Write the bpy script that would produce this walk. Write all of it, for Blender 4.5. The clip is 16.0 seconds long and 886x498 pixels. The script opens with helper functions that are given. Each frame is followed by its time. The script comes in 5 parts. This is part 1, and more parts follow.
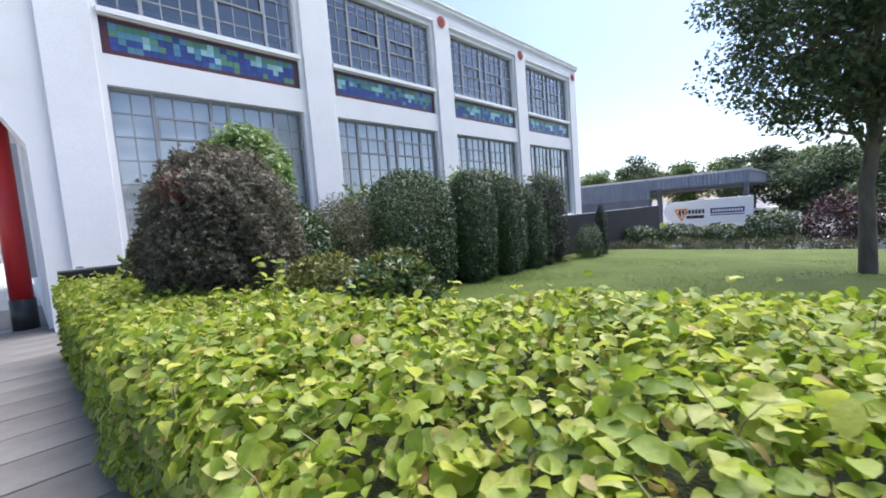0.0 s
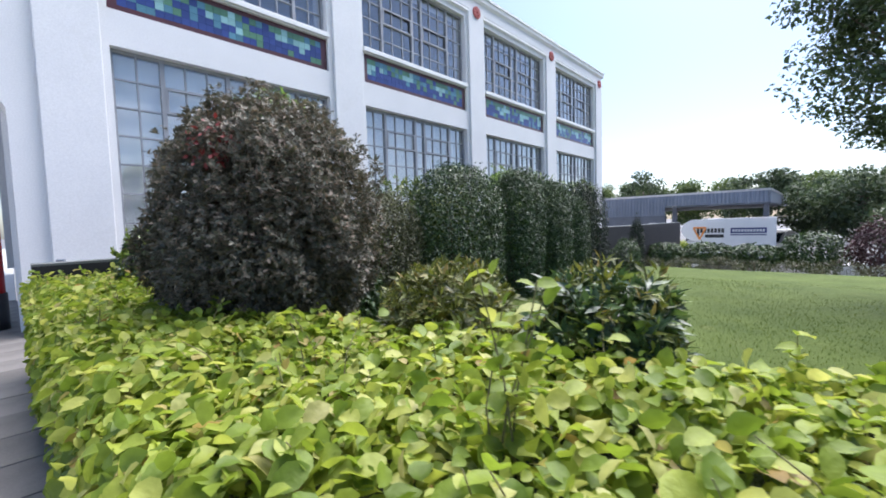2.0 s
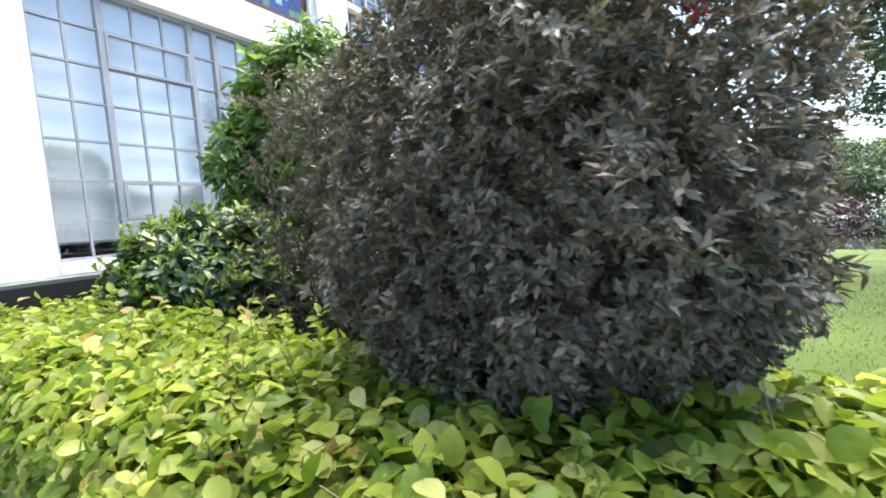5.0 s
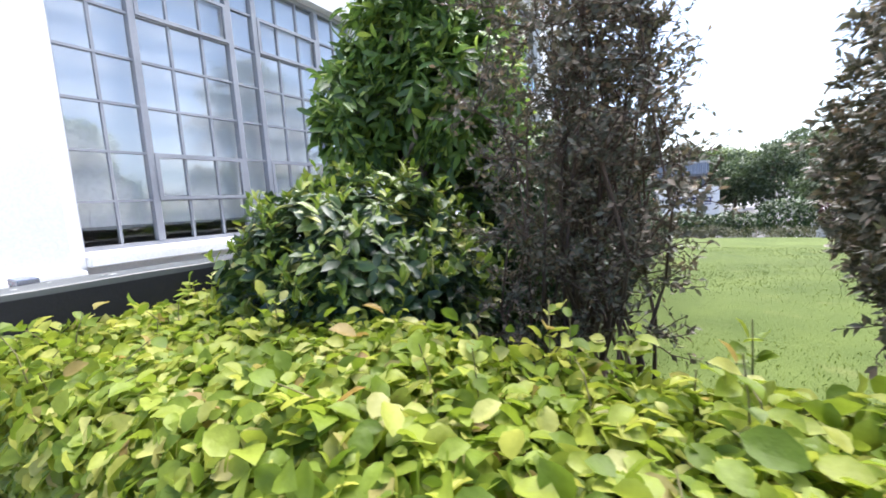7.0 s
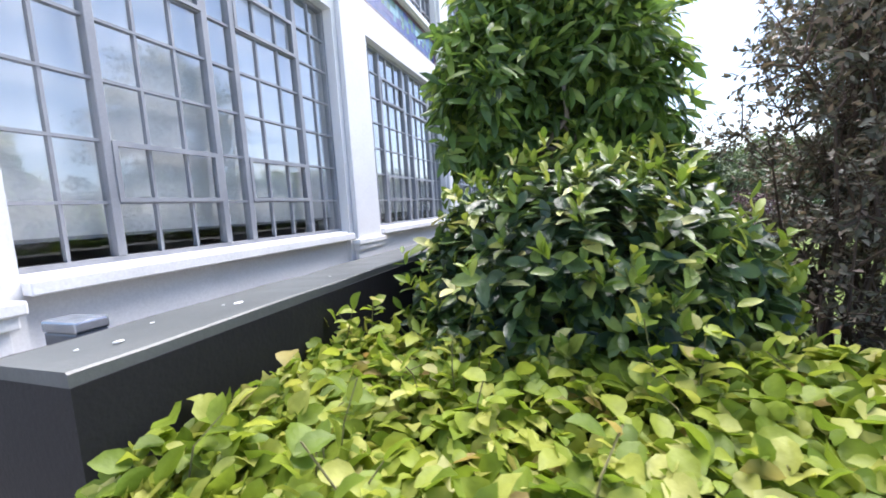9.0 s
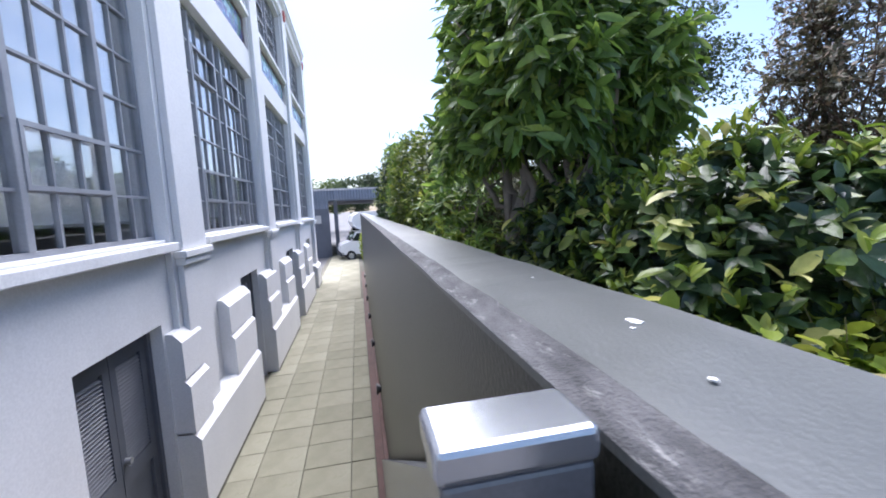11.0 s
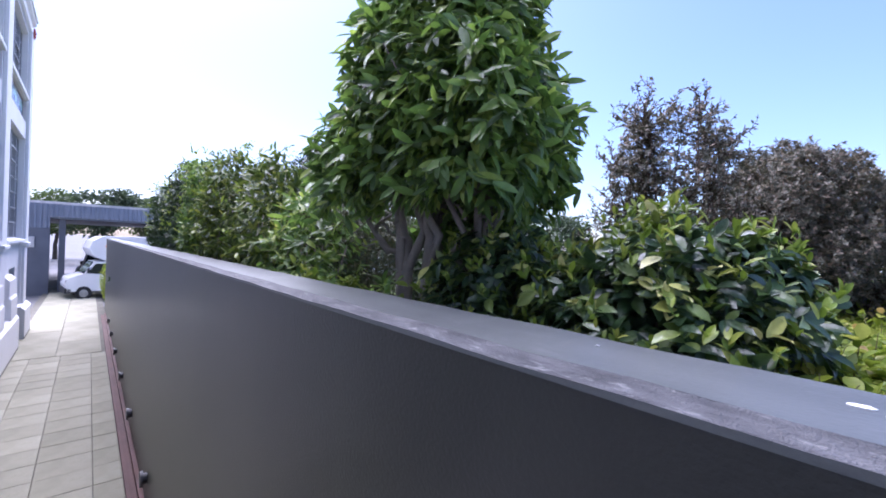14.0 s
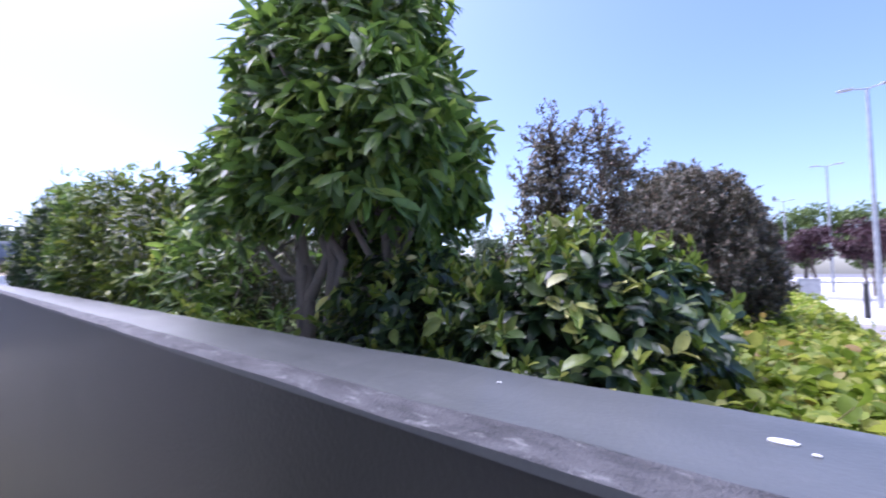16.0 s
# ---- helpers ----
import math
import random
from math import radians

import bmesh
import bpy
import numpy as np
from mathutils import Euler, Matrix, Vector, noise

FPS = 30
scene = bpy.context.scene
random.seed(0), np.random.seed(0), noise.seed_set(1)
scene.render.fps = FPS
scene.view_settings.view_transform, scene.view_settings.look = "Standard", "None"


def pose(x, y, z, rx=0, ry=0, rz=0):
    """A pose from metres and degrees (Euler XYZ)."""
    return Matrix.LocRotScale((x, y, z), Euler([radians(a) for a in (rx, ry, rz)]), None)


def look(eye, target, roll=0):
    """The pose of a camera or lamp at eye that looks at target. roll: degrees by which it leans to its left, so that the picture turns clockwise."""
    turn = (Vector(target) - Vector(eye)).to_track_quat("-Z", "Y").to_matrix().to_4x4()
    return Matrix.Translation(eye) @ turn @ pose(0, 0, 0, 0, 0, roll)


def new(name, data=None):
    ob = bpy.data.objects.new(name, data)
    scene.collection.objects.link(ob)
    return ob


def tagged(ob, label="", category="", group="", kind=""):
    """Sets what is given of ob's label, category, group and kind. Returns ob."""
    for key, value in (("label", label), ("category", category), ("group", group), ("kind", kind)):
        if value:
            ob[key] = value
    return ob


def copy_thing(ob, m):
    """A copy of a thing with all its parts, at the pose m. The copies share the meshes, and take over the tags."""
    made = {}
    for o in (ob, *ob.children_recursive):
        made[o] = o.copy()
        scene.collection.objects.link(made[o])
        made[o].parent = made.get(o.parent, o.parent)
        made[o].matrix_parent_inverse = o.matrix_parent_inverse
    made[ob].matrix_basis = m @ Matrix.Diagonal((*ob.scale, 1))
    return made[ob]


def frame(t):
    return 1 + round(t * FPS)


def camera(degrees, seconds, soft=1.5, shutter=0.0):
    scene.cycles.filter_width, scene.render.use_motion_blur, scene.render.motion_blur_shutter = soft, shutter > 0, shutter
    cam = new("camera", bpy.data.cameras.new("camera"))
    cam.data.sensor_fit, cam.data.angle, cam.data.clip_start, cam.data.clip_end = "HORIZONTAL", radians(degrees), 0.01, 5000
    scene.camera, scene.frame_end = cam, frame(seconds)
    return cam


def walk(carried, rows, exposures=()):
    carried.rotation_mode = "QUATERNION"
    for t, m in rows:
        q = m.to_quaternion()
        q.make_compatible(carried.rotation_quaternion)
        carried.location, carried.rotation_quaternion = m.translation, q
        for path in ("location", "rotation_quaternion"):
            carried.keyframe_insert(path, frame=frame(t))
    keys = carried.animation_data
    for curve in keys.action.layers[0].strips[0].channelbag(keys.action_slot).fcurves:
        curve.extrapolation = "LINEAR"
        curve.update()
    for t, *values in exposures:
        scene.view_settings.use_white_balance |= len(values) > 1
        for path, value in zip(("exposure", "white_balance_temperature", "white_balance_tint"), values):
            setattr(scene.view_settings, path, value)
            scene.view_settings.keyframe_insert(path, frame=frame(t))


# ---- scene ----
cam = camera(95.4, 16.0, 1.8, 0.15)
PATH = [
    (0, (-5.751, -8.839, 1.46), (-4.318, -7.453, 1.302), -4.5),
    (0.5, (-5.704, -8.524, 1.436), (-4.273, -7.135, 1.283), -3.9),
    (1, (-5.705, -8.157, 1.421), (-4.263, -6.779, 1.278), -2.8),
    (1.5, (-5.671, -7.826, 1.418), (-4.217, -6.46, 1.286), -1.8),
    (2, (-5.612, -7.488, 1.432), (-4.154, -6.124, 1.309), -1.7),
    (2.5, (-5.632, -7.127, 1.424), (-4.116, -5.83, 1.28), -1.3),
    (3, (-5.639, -6.832, 1.399), (-4.057, -5.617, 1.251), -1.1),
    (3.5, (-5.665, -6.496, 1.424), (-4.044, -5.334, 1.27), -1.9),
    (4, (-5.794, -6.207, 1.407), (-4.153, -5.075, 1.252), -3.5),
    (4.5, (-5.774, -5.861, 1.412), (-4.123, -4.746, 1.233), -4.3),
    (5, (-5.769, -5.591, 1.435), (-4.104, -4.497, 1.256), -3.5),
    (7.5, (-5.799, -3.992, 1.398), (-4.089, -2.984, 1.148), -3.5),
    (8, (-5.879, -3.704, 1.4), (-4.135, -2.756, 1.158), -3.3),
    (8.5, (-5.872, -3.412, 1.373), (-4.07, -2.574, 1.151), -3.3),
    (9, (-5.863, -3.109, 1.392), (-3.984, -2.453, 1.188), -3.7),
    (9.2, (-5.866, -3.013, 1.395), (-3.966, -2.423, 1.193), -3.8),
    (11.3, (-5.493, -1.814, 1.345), (-3.591, -2.395, 1.137), -2.1),
    (11.5, (-5.445, -1.772, 1.338), (-3.579, -2.461, 1.134), -1.6),
    (12, (-5.399, -1.643, 1.34), (-3.637, -2.569, 1.148), -0.3),
    (12.5, (-5.341, -1.577, 1.331), (-3.674, -2.671, 1.17), 1.0),
    (13, (-5.206, -1.603, 1.347), (-3.61, -2.802, 1.231), 2.0),
    (13.5, (-5.133, -1.575, 1.346), (-3.585, -2.841, 1.287), 2.7),
    (14, (-5.118, -1.526, 1.373), (-3.616, -2.846, 1.362), 2.2),
    (14.5, (-5.13, -1.502, 1.386), (-3.585, -2.771, 1.395), 0.5),
    (15, (-5.146, -1.493, 1.394), (-3.524, -2.662, 1.424), -0.7),
    (15.5, (-5.126, -1.546, 1.371), (-3.46, -2.653, 1.366), -1.1),
    (16, (-5.082, -1.696, 1.373), (-3.834, -3.254, 1.49), -0.1),
]
walk(cam, [(t, look(eye, target, roll)) for t, eye, target, roll in PATH], [(0, 1.2, 6050, 15), (2, 1.2, 6050, 15), (2.6, 1.22, 6050, 15), (3.5, 1.55, 6150, 14), (4, 1.65, 6050, 11), (5, 2.2, 6350, 9), (7.5, 1.92, 6250, 16), (9, 1.85, 6250, 16), (11.5, 1.35, 5750, 19), (13.5, 1.45, 5450, 30), (15.5, 1.4, 5450, 29), (16, 1.4, 5450, 33)])

# ---- light ----
world = bpy.data.worlds.new("sky")
scene.world = world
world.use_nodes = True
wt = world.node_tree
sky = wt.nodes.new("ShaderNodeTexSky")
sky.sky_type, sky.sun_disc = "NISHITA", False
sky.sun_elevation, sky.sun_rotation = radians(60), radians(90)
sky.air_density, sky.dust_density, sky.ozone_density = 1.0, 1.5, 2.4
wt.links.new(sky.outputs["Color"], wt.nodes["Background"].inputs["Color"])
wt.nodes["Background"].inputs["Strength"].default_value = 0.105

sun = new("sun", bpy.data.lights.new("sun", "SUN"))
sun.data.energy, sun.data.angle, sun.data.color = 4.6, radians(70), (1.0, 0.96, 0.90)
sun.matrix_world = look((20.0, 0.0, 34.6), (0, 0, 0))

# ---- materials ----
def material(name, rough=0.7, metal=0.0, spec=0.5):
    m = bpy.data.materials.new(name)
    m.use_nodes = True
    b = m.node_tree.nodes["Principled BSDF"]
    b.inputs["Roughness"].default_value = rough
    b.inputs["Metallic"].default_value = metal
    b.inputs["Specular IOR Level"].default_value = spec
    return m, m.node_tree, b


def ramp(nt, fac, stops, interp="LINEAR"):
    r = nt.nodes.new("ShaderNodeValToRGB")
    r.color_ramp.interpolation = interp
    els = r.color_ramp.elements
    while len(els) < len(stops):
        els.new(0.5)
    for e, (p, c) in zip(els, stops):
        e.position, e.color = p, (*c, 1)
    nt.links.new(fac, r.inputs["Fac"])
    return r.outputs["Color"]


def noise_tex(nt, scale, detail=4.0, rough=0.55, stretch=(1, 1, 1)):
    co = nt.nodes.new("ShaderNodeTexCoord")
    mp = nt.nodes.new("ShaderNodeMapping")
    mp.inputs["Scale"].default_value = stretch
    n = nt.nodes.new("ShaderNodeTexNoise")
    n.inputs["Scale"].default_value, n.inputs["Detail"].default_value, n.inputs["Roughness"].default_value = scale, detail, rough
    nt.links.new(co.outputs["Object"], mp.inputs["Vector"])
    nt.links.new(mp.outputs["Vector"], n.inputs["Vector"])
    return n.outputs["Fac"]


def mix(nt, a, b, fac, blend="MIX"):
    m = nt.nodes.new("ShaderNodeMix")
    m.data_type, m.blend_type = "RGBA", blend
    for sock, v in ((m.inputs["Factor"], fac), (m.inputs["A"], a), (m.inputs["B"], b)):
        if hasattr(v, "is_linked"):
            nt.links.new(v, sock)
        elif isinstance(v, (int, float)):
            sock.default_value = v
        else:
            sock.default_value = (*v, 1)
    return m.outputs["Result"]


def bump(nt, b, height, strength=0.3, dist=0.01):
    n = nt.nodes.new("ShaderNodeBump")
    n.inputs["Strength"].default_value, n.inputs["Distance"].default_value = strength, dist
    nt.links.new(height, n.inputs["Height"])
    nt.links.new(n.outputs["Normal"], b.inputs["Normal"])


def surface(name, dark, light, big=1.2, fine=40.0, rough=0.7, bumps=0.25, dist=0.004, stain=None, stretch=(1, 1, 1), metal=0.0, vary=0.0, spec=0.5):
    """A worn plain surface: two tones by a broad noise, fine grain, optional stains and a tone of its own for each object."""
    m, nt, b = material(name, rough, metal, spec)
    n1, n2 = noise_tex(nt, big, 5.0, 0.6, stretch), noise_tex(nt, fine, 3.0)
    col = ramp(nt, n1, [(0.3, dark), (0.7, light)])
    col = mix(nt, col, ramp(nt, n2, [(0.3, (0.8, 0.8, 0.8)), (0.7, (1.0, 1.0, 1.0))]), 0.6, "MULTIPLY")
    if stain:
        n3 = noise_tex(nt, big * 2.3, 6.0, 0.65, stretch)
        col = mix(nt, col, stain, ramp(nt, n3, [(0.58, (0, 0, 0)), (0.74, (0.6, 0.6, 0.6))]))
    if vary:
        oi = nt.nodes.new("ShaderNodeObjectInfo")
        lo = 1 - vary
        col = mix(nt, col, ramp(nt, oi.outputs["Random"], [(0.0, (lo, lo, lo * 0.97)), (1.0, (1, 1, 1))]), 1.0, "MULTIPLY")
    nt.links.new(col, b.inputs["Base Color"])
    bump(nt, b, n2, bumps, dist)
    return m


def leaf_material(name, stops, rough=0.45, through_light=0.3, spec=0.4):
    """Leaves: a tone for each leaf, light that passes through, a glossy skin."""
    m, nt, b = material(name, rough, 0.0, spec)
    g = nt.nodes.new("ShaderNodeNewGeometry")
    col = ramp(nt, g.outputs["Random Per Island"], stops)
    n = noise_tex(nt, 3.0, 3.0)
    col = mix(nt, col, ramp(nt, n, [(0.3, (0.72, 0.76, 0.7)), (0.7, (1.0, 1.0, 1.0))]), 0.8, "MULTIPLY")
    n2 = noise_tex(nt, 55.0, 3.0)
    col = mix(nt, col, ramp(nt, n2, [(0.32, (0.72, 0.74, 0.66)), (0.68, (1.0, 1.0, 1.0))]), 0.75, "MULTIPLY")
    nt.links.new(col, b.inputs["Base Color"])
    bump(nt, b, n2, 0.5, 0.006)
    tr = nt.nodes.new("ShaderNodeBsdfTranslucent")
    nt.links.new(mix(nt, col, (1.0, 1.0, 0.45), 0.35, "MULTIPLY"), tr.inputs["Color"])
    ms = nt.nodes.new("ShaderNodeMixShader")
    ms.inputs["Fac"].default_value = through_light
    nt.links.new(b.outputs["BSDF"], ms.inputs[1])
    nt.links.new(tr.outputs["BSDF"], ms.inputs[2])
    nt.links.new(ms.outputs["Shader"], nt.nodes["Material Output"].inputs["Surface"])
    return m


M_WHITE = surface("white_render", (0.71, 0.715, 0.72), (0.78, 0.78, 0.78), 0.8, 60, 0.75, 0.2, 0.003, (0.62, 0.62, 0.6))
M_SILL = surface("white_sill_paint", (0.74, 0.74, 0.73), (0.85, 0.85, 0.84), 2.0, 50, 0.6, 0.2, 0.003, (0.55, 0.54, 0.5))
M_STEEL = surface("grey_window_steel", (0.24, 0.25, 0.27), (0.33, 0.34, 0.36), 3.0, 80, 0.45, 0.15, 0.002)
M_BLACK = surface("black_masonry_paint", (0.011, 0.0125, 0.009), (0.023, 0.025, 0.018), 1.1, 90, 0.38, 0.5, 0.003, (0.036, 0.039, 0.028), (1.6, 1.6, 0.35))
M_COPING = surface("weathered_black_coping", (0.078, 0.085, 0.084), (0.114, 0.122, 0.120), 3.2, 140, 0.40, 0.35, 0.002, (0.15, 0.155, 0.155), (0.8, 2.2, 1), spec=0.5)
# the wall's black, darkened in colour for the shade on the hedge side
M_BLACK_SHADED = surface("shaded_black_paint", (0.010, 0.010, 0.012), (0.017, 0.017, 0.020), 1.1, 90, 0.6, 0.4, 0.003, (0.03, 0.03, 0.03), spec=0.3)
M_EDGE = surface("rough_worn_edge", (0.032, 0.033, 0.036), (0.12, 0.12, 0.125), 22, 190, 0.7, 1.0, 0.005, (0.36, 0.36, 0.35), (0.4, 1.3, 1), spec=0.3)
M_SLAB = surface("concrete_paving", (0.22, 0.21, 0.14), (0.35, 0.335, 0.25), 1.3, 70, 0.85, 0.4, 0.003, (0.13, 0.135, 0.045), vary=0.22)
M_PATH = surface("grey_path_slab", (0.16, 0.148, 0.135), (0.27, 0.25, 0.23), 1.6, 60, 0.85, 0.5, 0.004, (0.11, 0.10, 0.09), vary=0.2)
M_JOINT = surface("dark_joint_sand", (0.10, 0.095, 0.075), (0.16, 0.15, 0.115), 3, 90, 0.95)
M_RUST = surface("rust_brown_gutter", (0.085, 0.045, 0.036), (0.15, 0.075, 0.06), 2.5, 60, 0.7, 0.4, 0.004, (0.05, 0.04, 0.035))
M_IRON = surface("black_iron", (0.018, 0.018, 0.02), (0.035, 0.035, 0.037), 4, 80, 0.4, 0.3, 0.002)
M_DOOR = surface("dark_grey_door_paint", (0.085, 0.095, 0.115), (0.12, 0.13, 0.15), 2, 60, 0.5, 0.2, 0.002)
M_POST = surface("dark_grey_painted_steel", (0.085, 0.09, 0.10), (0.12, 0.125, 0.14), 3, 150, 0.24, 0.08, 0.001, (0.17, 0.175, 0.185), spec=0.6)
# post steel again, its colour lightened to carry the sky's reflection on the cap
M_CAP_SKY = surface("sky_pale_steel_cap", (0.34, 0.36, 0.40), (0.44, 0.46, 0.50), 5, 150, 0.22, 0.06, 0.001, (0.28, 0.29, 0.31), metal=0.75)
M_MAROON = surface("maroon_glazed_brick", (0.055, 0.014, 0.018), (0.09, 0.025, 0.03), 3, 40, 0.35)
M_RED = surface("red_paint", (0.40, 0.012, 0.016), (0.52, 0.02, 0.022), 2, 60, 0.4)
M_CLAY = surface("red_terracotta", (0.36, 0.06, 0.055), (0.46, 0.10, 0.085), 4, 60, 0.6)
M_BLIND = surface("pale_roller_blind", (0.78, 0.79, 0.80), (0.86, 0.87, 0.88), 0.6, 200, 0.9, 0.1, 0.001)
M_ROOM = surface("grey_room_paint", (0.34, 0.36, 0.40), (0.44, 0.46, 0.50), 0.8, 30, 0.9)
M_GRASS = surface("mown_grass_soil", (0.052, 0.078, 0.016), (0.090, 0.122, 0.028), 0.9, 55, 0.9, 0.8, 0.02, (0.13, 0.14, 0.05), spec=0.12)
M_EARTH = surface("dark_soil", (0.035, 0.028, 0.02), (0.07, 0.055, 0.04), 2, 50, 0.95, 0.6, 0.02)
M_TARMAC = surface("grey_tarmac", (0.10, 0.10, 0.105), (0.16, 0.16, 0.165), 0.35, 120, 0.9, 0.5, 0.005, (0.2, 0.2, 0.2))
M_PALE = surface("pale_concrete", (0.36, 0.36, 0.35), (0.48, 0.475, 0.46), 0.3, 60, 0.9, 0.3, 0.004, (0.28, 0.28, 0.27))
M_CORR = surface("blue_grey_steel_cladding", (0.12, 0.15, 0.20), (0.16, 0.19, 0.245), 1, 30, 0.5, 0.1, 0.002)
M_SHEDWALL = surface("dark_blue_grey_wall", (0.07, 0.08, 0.105), (0.10, 0.115, 0.145), 1, 30, 0.6)
M_VANW = surface("white_vehicle_paint", (0.74, 0.75, 0.76), (0.8, 0.8, 0.81), 2, 50, 0.3, 0.05, 0.001)
M_TYRE = surface("black_rubber", (0.015, 0.015, 0.016), (0.03, 0.03, 0.03), 6, 60, 0.8)
M_TRIM = surface("dark_plastic", (0.02, 0.021, 0.023), (0.04, 0.04, 0.042), 5, 60, 0.5)
M_RIM = surface("silver_rim", (0.35, 0.35, 0.36), (0.5, 0.5, 0.5), 5, 60, 0.35, metal=0.7)
M_NAVY = surface("navy_print", (0.02, 0.03, 0.13), (0.03, 0.04, 0.17), 4, 60, 0.4)
M_ORANGE = surface("orange_print", (0.75, 0.25, 0.04), (0.8, 0.3, 0.05), 4, 60, 0.4)
M_BARK = surface("grey_brown_bark", (0.085, 0.065, 0.05), (0.19, 0.155, 0.125), 9, 60, 0.9, 0.9, 0.01, stretch=(1, 1, 0.25))
M_TWIG = surface("brown_twig", (0.05, 0.033, 0.026), (0.105, 0.07, 0.05), 9, 80, 0.9)
M_SHOOT = surface("green_brown_shoot", (0.12, 0.11, 0.04), (0.22, 0.20, 0.08), 9, 80, 0.8)
M_PALEBARK = surface("pale_laurel_bark", (0.15, 0.13, 0.105), (0.27, 0.235, 0.20), 12, 80, 0.85, 0.7, 0.004, stretch=(1, 1, 0.3))
M_GALV = surface("galvanised_steel", (0.32, 0.33, 0.34), (0.45, 0.46, 0.47), 4, 80, 0.45, metal=0.6)
M_DROP = surface("dried_white_mark", (0.72, 0.72, 0.70), (0.82, 0.82, 0.80), 6, 60, 0.9)

M_HEDGE = leaf_material("hornbeam_leaf", [(0.0, (0.15, 0.23, 0.026)), (0.35, (0.27, 0.36, 0.042)), (0.7, (0.41, 0.47, 0.07)), (0.9, (0.57, 0.57, 0.15)), (0.955, (0.58, 0.58, 0.22)), (1.0, (0.40, 0.26, 0.09))], 0.5, 0.5)
M_COPPER = leaf_material("dark_purple_green_leaf", [(0.0, (0.074, 0.078, 0.058)), (0.45, (0.130, 0.128, 0.096)), (0.8, (0.21, 0.175, 0.135)), (1.0, (0.31, 0.22, 0.17))], 0.48, 0.24)
M_REDLEAF = leaf_material("young_red_leaf", [(0.0, (0.16, 0.02, 0.022)), (1.0, (0.30, 0.05, 0.05))], 0.45, 0.25)
M_LAUREL = leaf_material("laurel_leaf", [(0.0, (0.070, 0.125, 0.040)), (0.4, (0.135, 0.24, 0.056)), (0.8, (0.25, 0.39, 0.08)), (1.0, (0.42, 0.52, 0.12))], 0.32, 0.45, 0.55)
M_YLAUREL = leaf_material("yellow_green_laurel_leaf", [(0.0, (0.045, 0.075, 0.018)), (0.5, (0.105, 0.16, 0.03)), (0.85, (0.20, 0.25, 0.045)), (1.0, (0.33, 0.37, 0.07))], 0.35, 0.30)
M_VARIEG = leaf_material("spotted_laurel_leaf", [(0.0, (0.10, 0.16, 0.04)), (0.4, (0.30, 0.34, 0.07)), (0.75, (0.60, 0.58, 0.18)), (1.0, (0.80, 0.75, 0.38))], 0.38, 0.15, 0.45)
M_AUCUBA = leaf_material("glossy_dark_laurel_leaf", [(0.0, (0.028, 0.058, 0.031)), (0.5, (0.056, 0.105, 0.040)), (0.82, (0.12, 0.19, 0.05)), (1.0, (0.26, 0.33, 0.08))], 0.30, 0.25, 0.55)
M_YOUNG = leaf_material("young_yellow_green_leaf", [(0.0, (0.12, 0.20, 0.03)), (0.6, (0.24, 0.33, 0.045)), (1.0, (0.42, 0.45, 0.10))], 0.4, 0.35)
M_GOLD = leaf_material("golden_green_needle", [(0.0, (0.055, 0.065, 0.016)), (0.5, (0.13, 0.15, 0.026)), (0.85, (0.26, 0.27, 0.05)), (1.0, (0.30, 0.20, 0.07))], 0.5, 0.25)
M_CLIP = leaf_material("clipped_evergreen_leaf", [(0.0, (0.020, 0.044, 0.016)), (0.6, (0.042, 0.086, 0.027)), (1.0, (0.11, 0.17, 0.05))], 0.38, 0.14)
M_OLIVE = leaf_material("olive_shrub_leaf", [(0.0, (0.055, 0.06, 0.03)), (0.6, (0.10, 0.105, 0.055)), (1.0, (0.18, 0.17, 0.09))], 0.5, 0.2)
M_YEW = leaf_material("cypress_leaf", [(0.0, (0.010, 0.022, 0.012)), (1.0, (0.03, 0.05, 0.025))], 0.6, 0.1)
M_TREE = leaf_material("tree_leaf", [(0.0, (0.045, 0.070, 0.038)), (0.6, (0.075, 0.110, 0.055)), (1.0, (0.13, 0.18, 0.085))], 0.6, 0.3)
M_FAR = leaf_material("far_tree_leaf", [(0.0, (0.07, 0.11, 0.035)), (0.6, (0.13, 0.19, 0.055)), (1.0, (0.22, 0.28, 0.09))], 0.6, 0.3)
M_PURPLE = leaf_material("purple_tree_leaf", [(0.0, (0.04, 0.018, 0.026)), (1.0, (0.11, 0.05, 0.065))], 0.55, 0.2)
M_BLADE = leaf_material("grass_blade", [(0.0, (0.055, 0.095, 0.015)), (0.6, (0.095, 0.145, 0.024)), (1.0, (0.18, 0.22, 0.04))], 0.8, 0.35, 0.05)


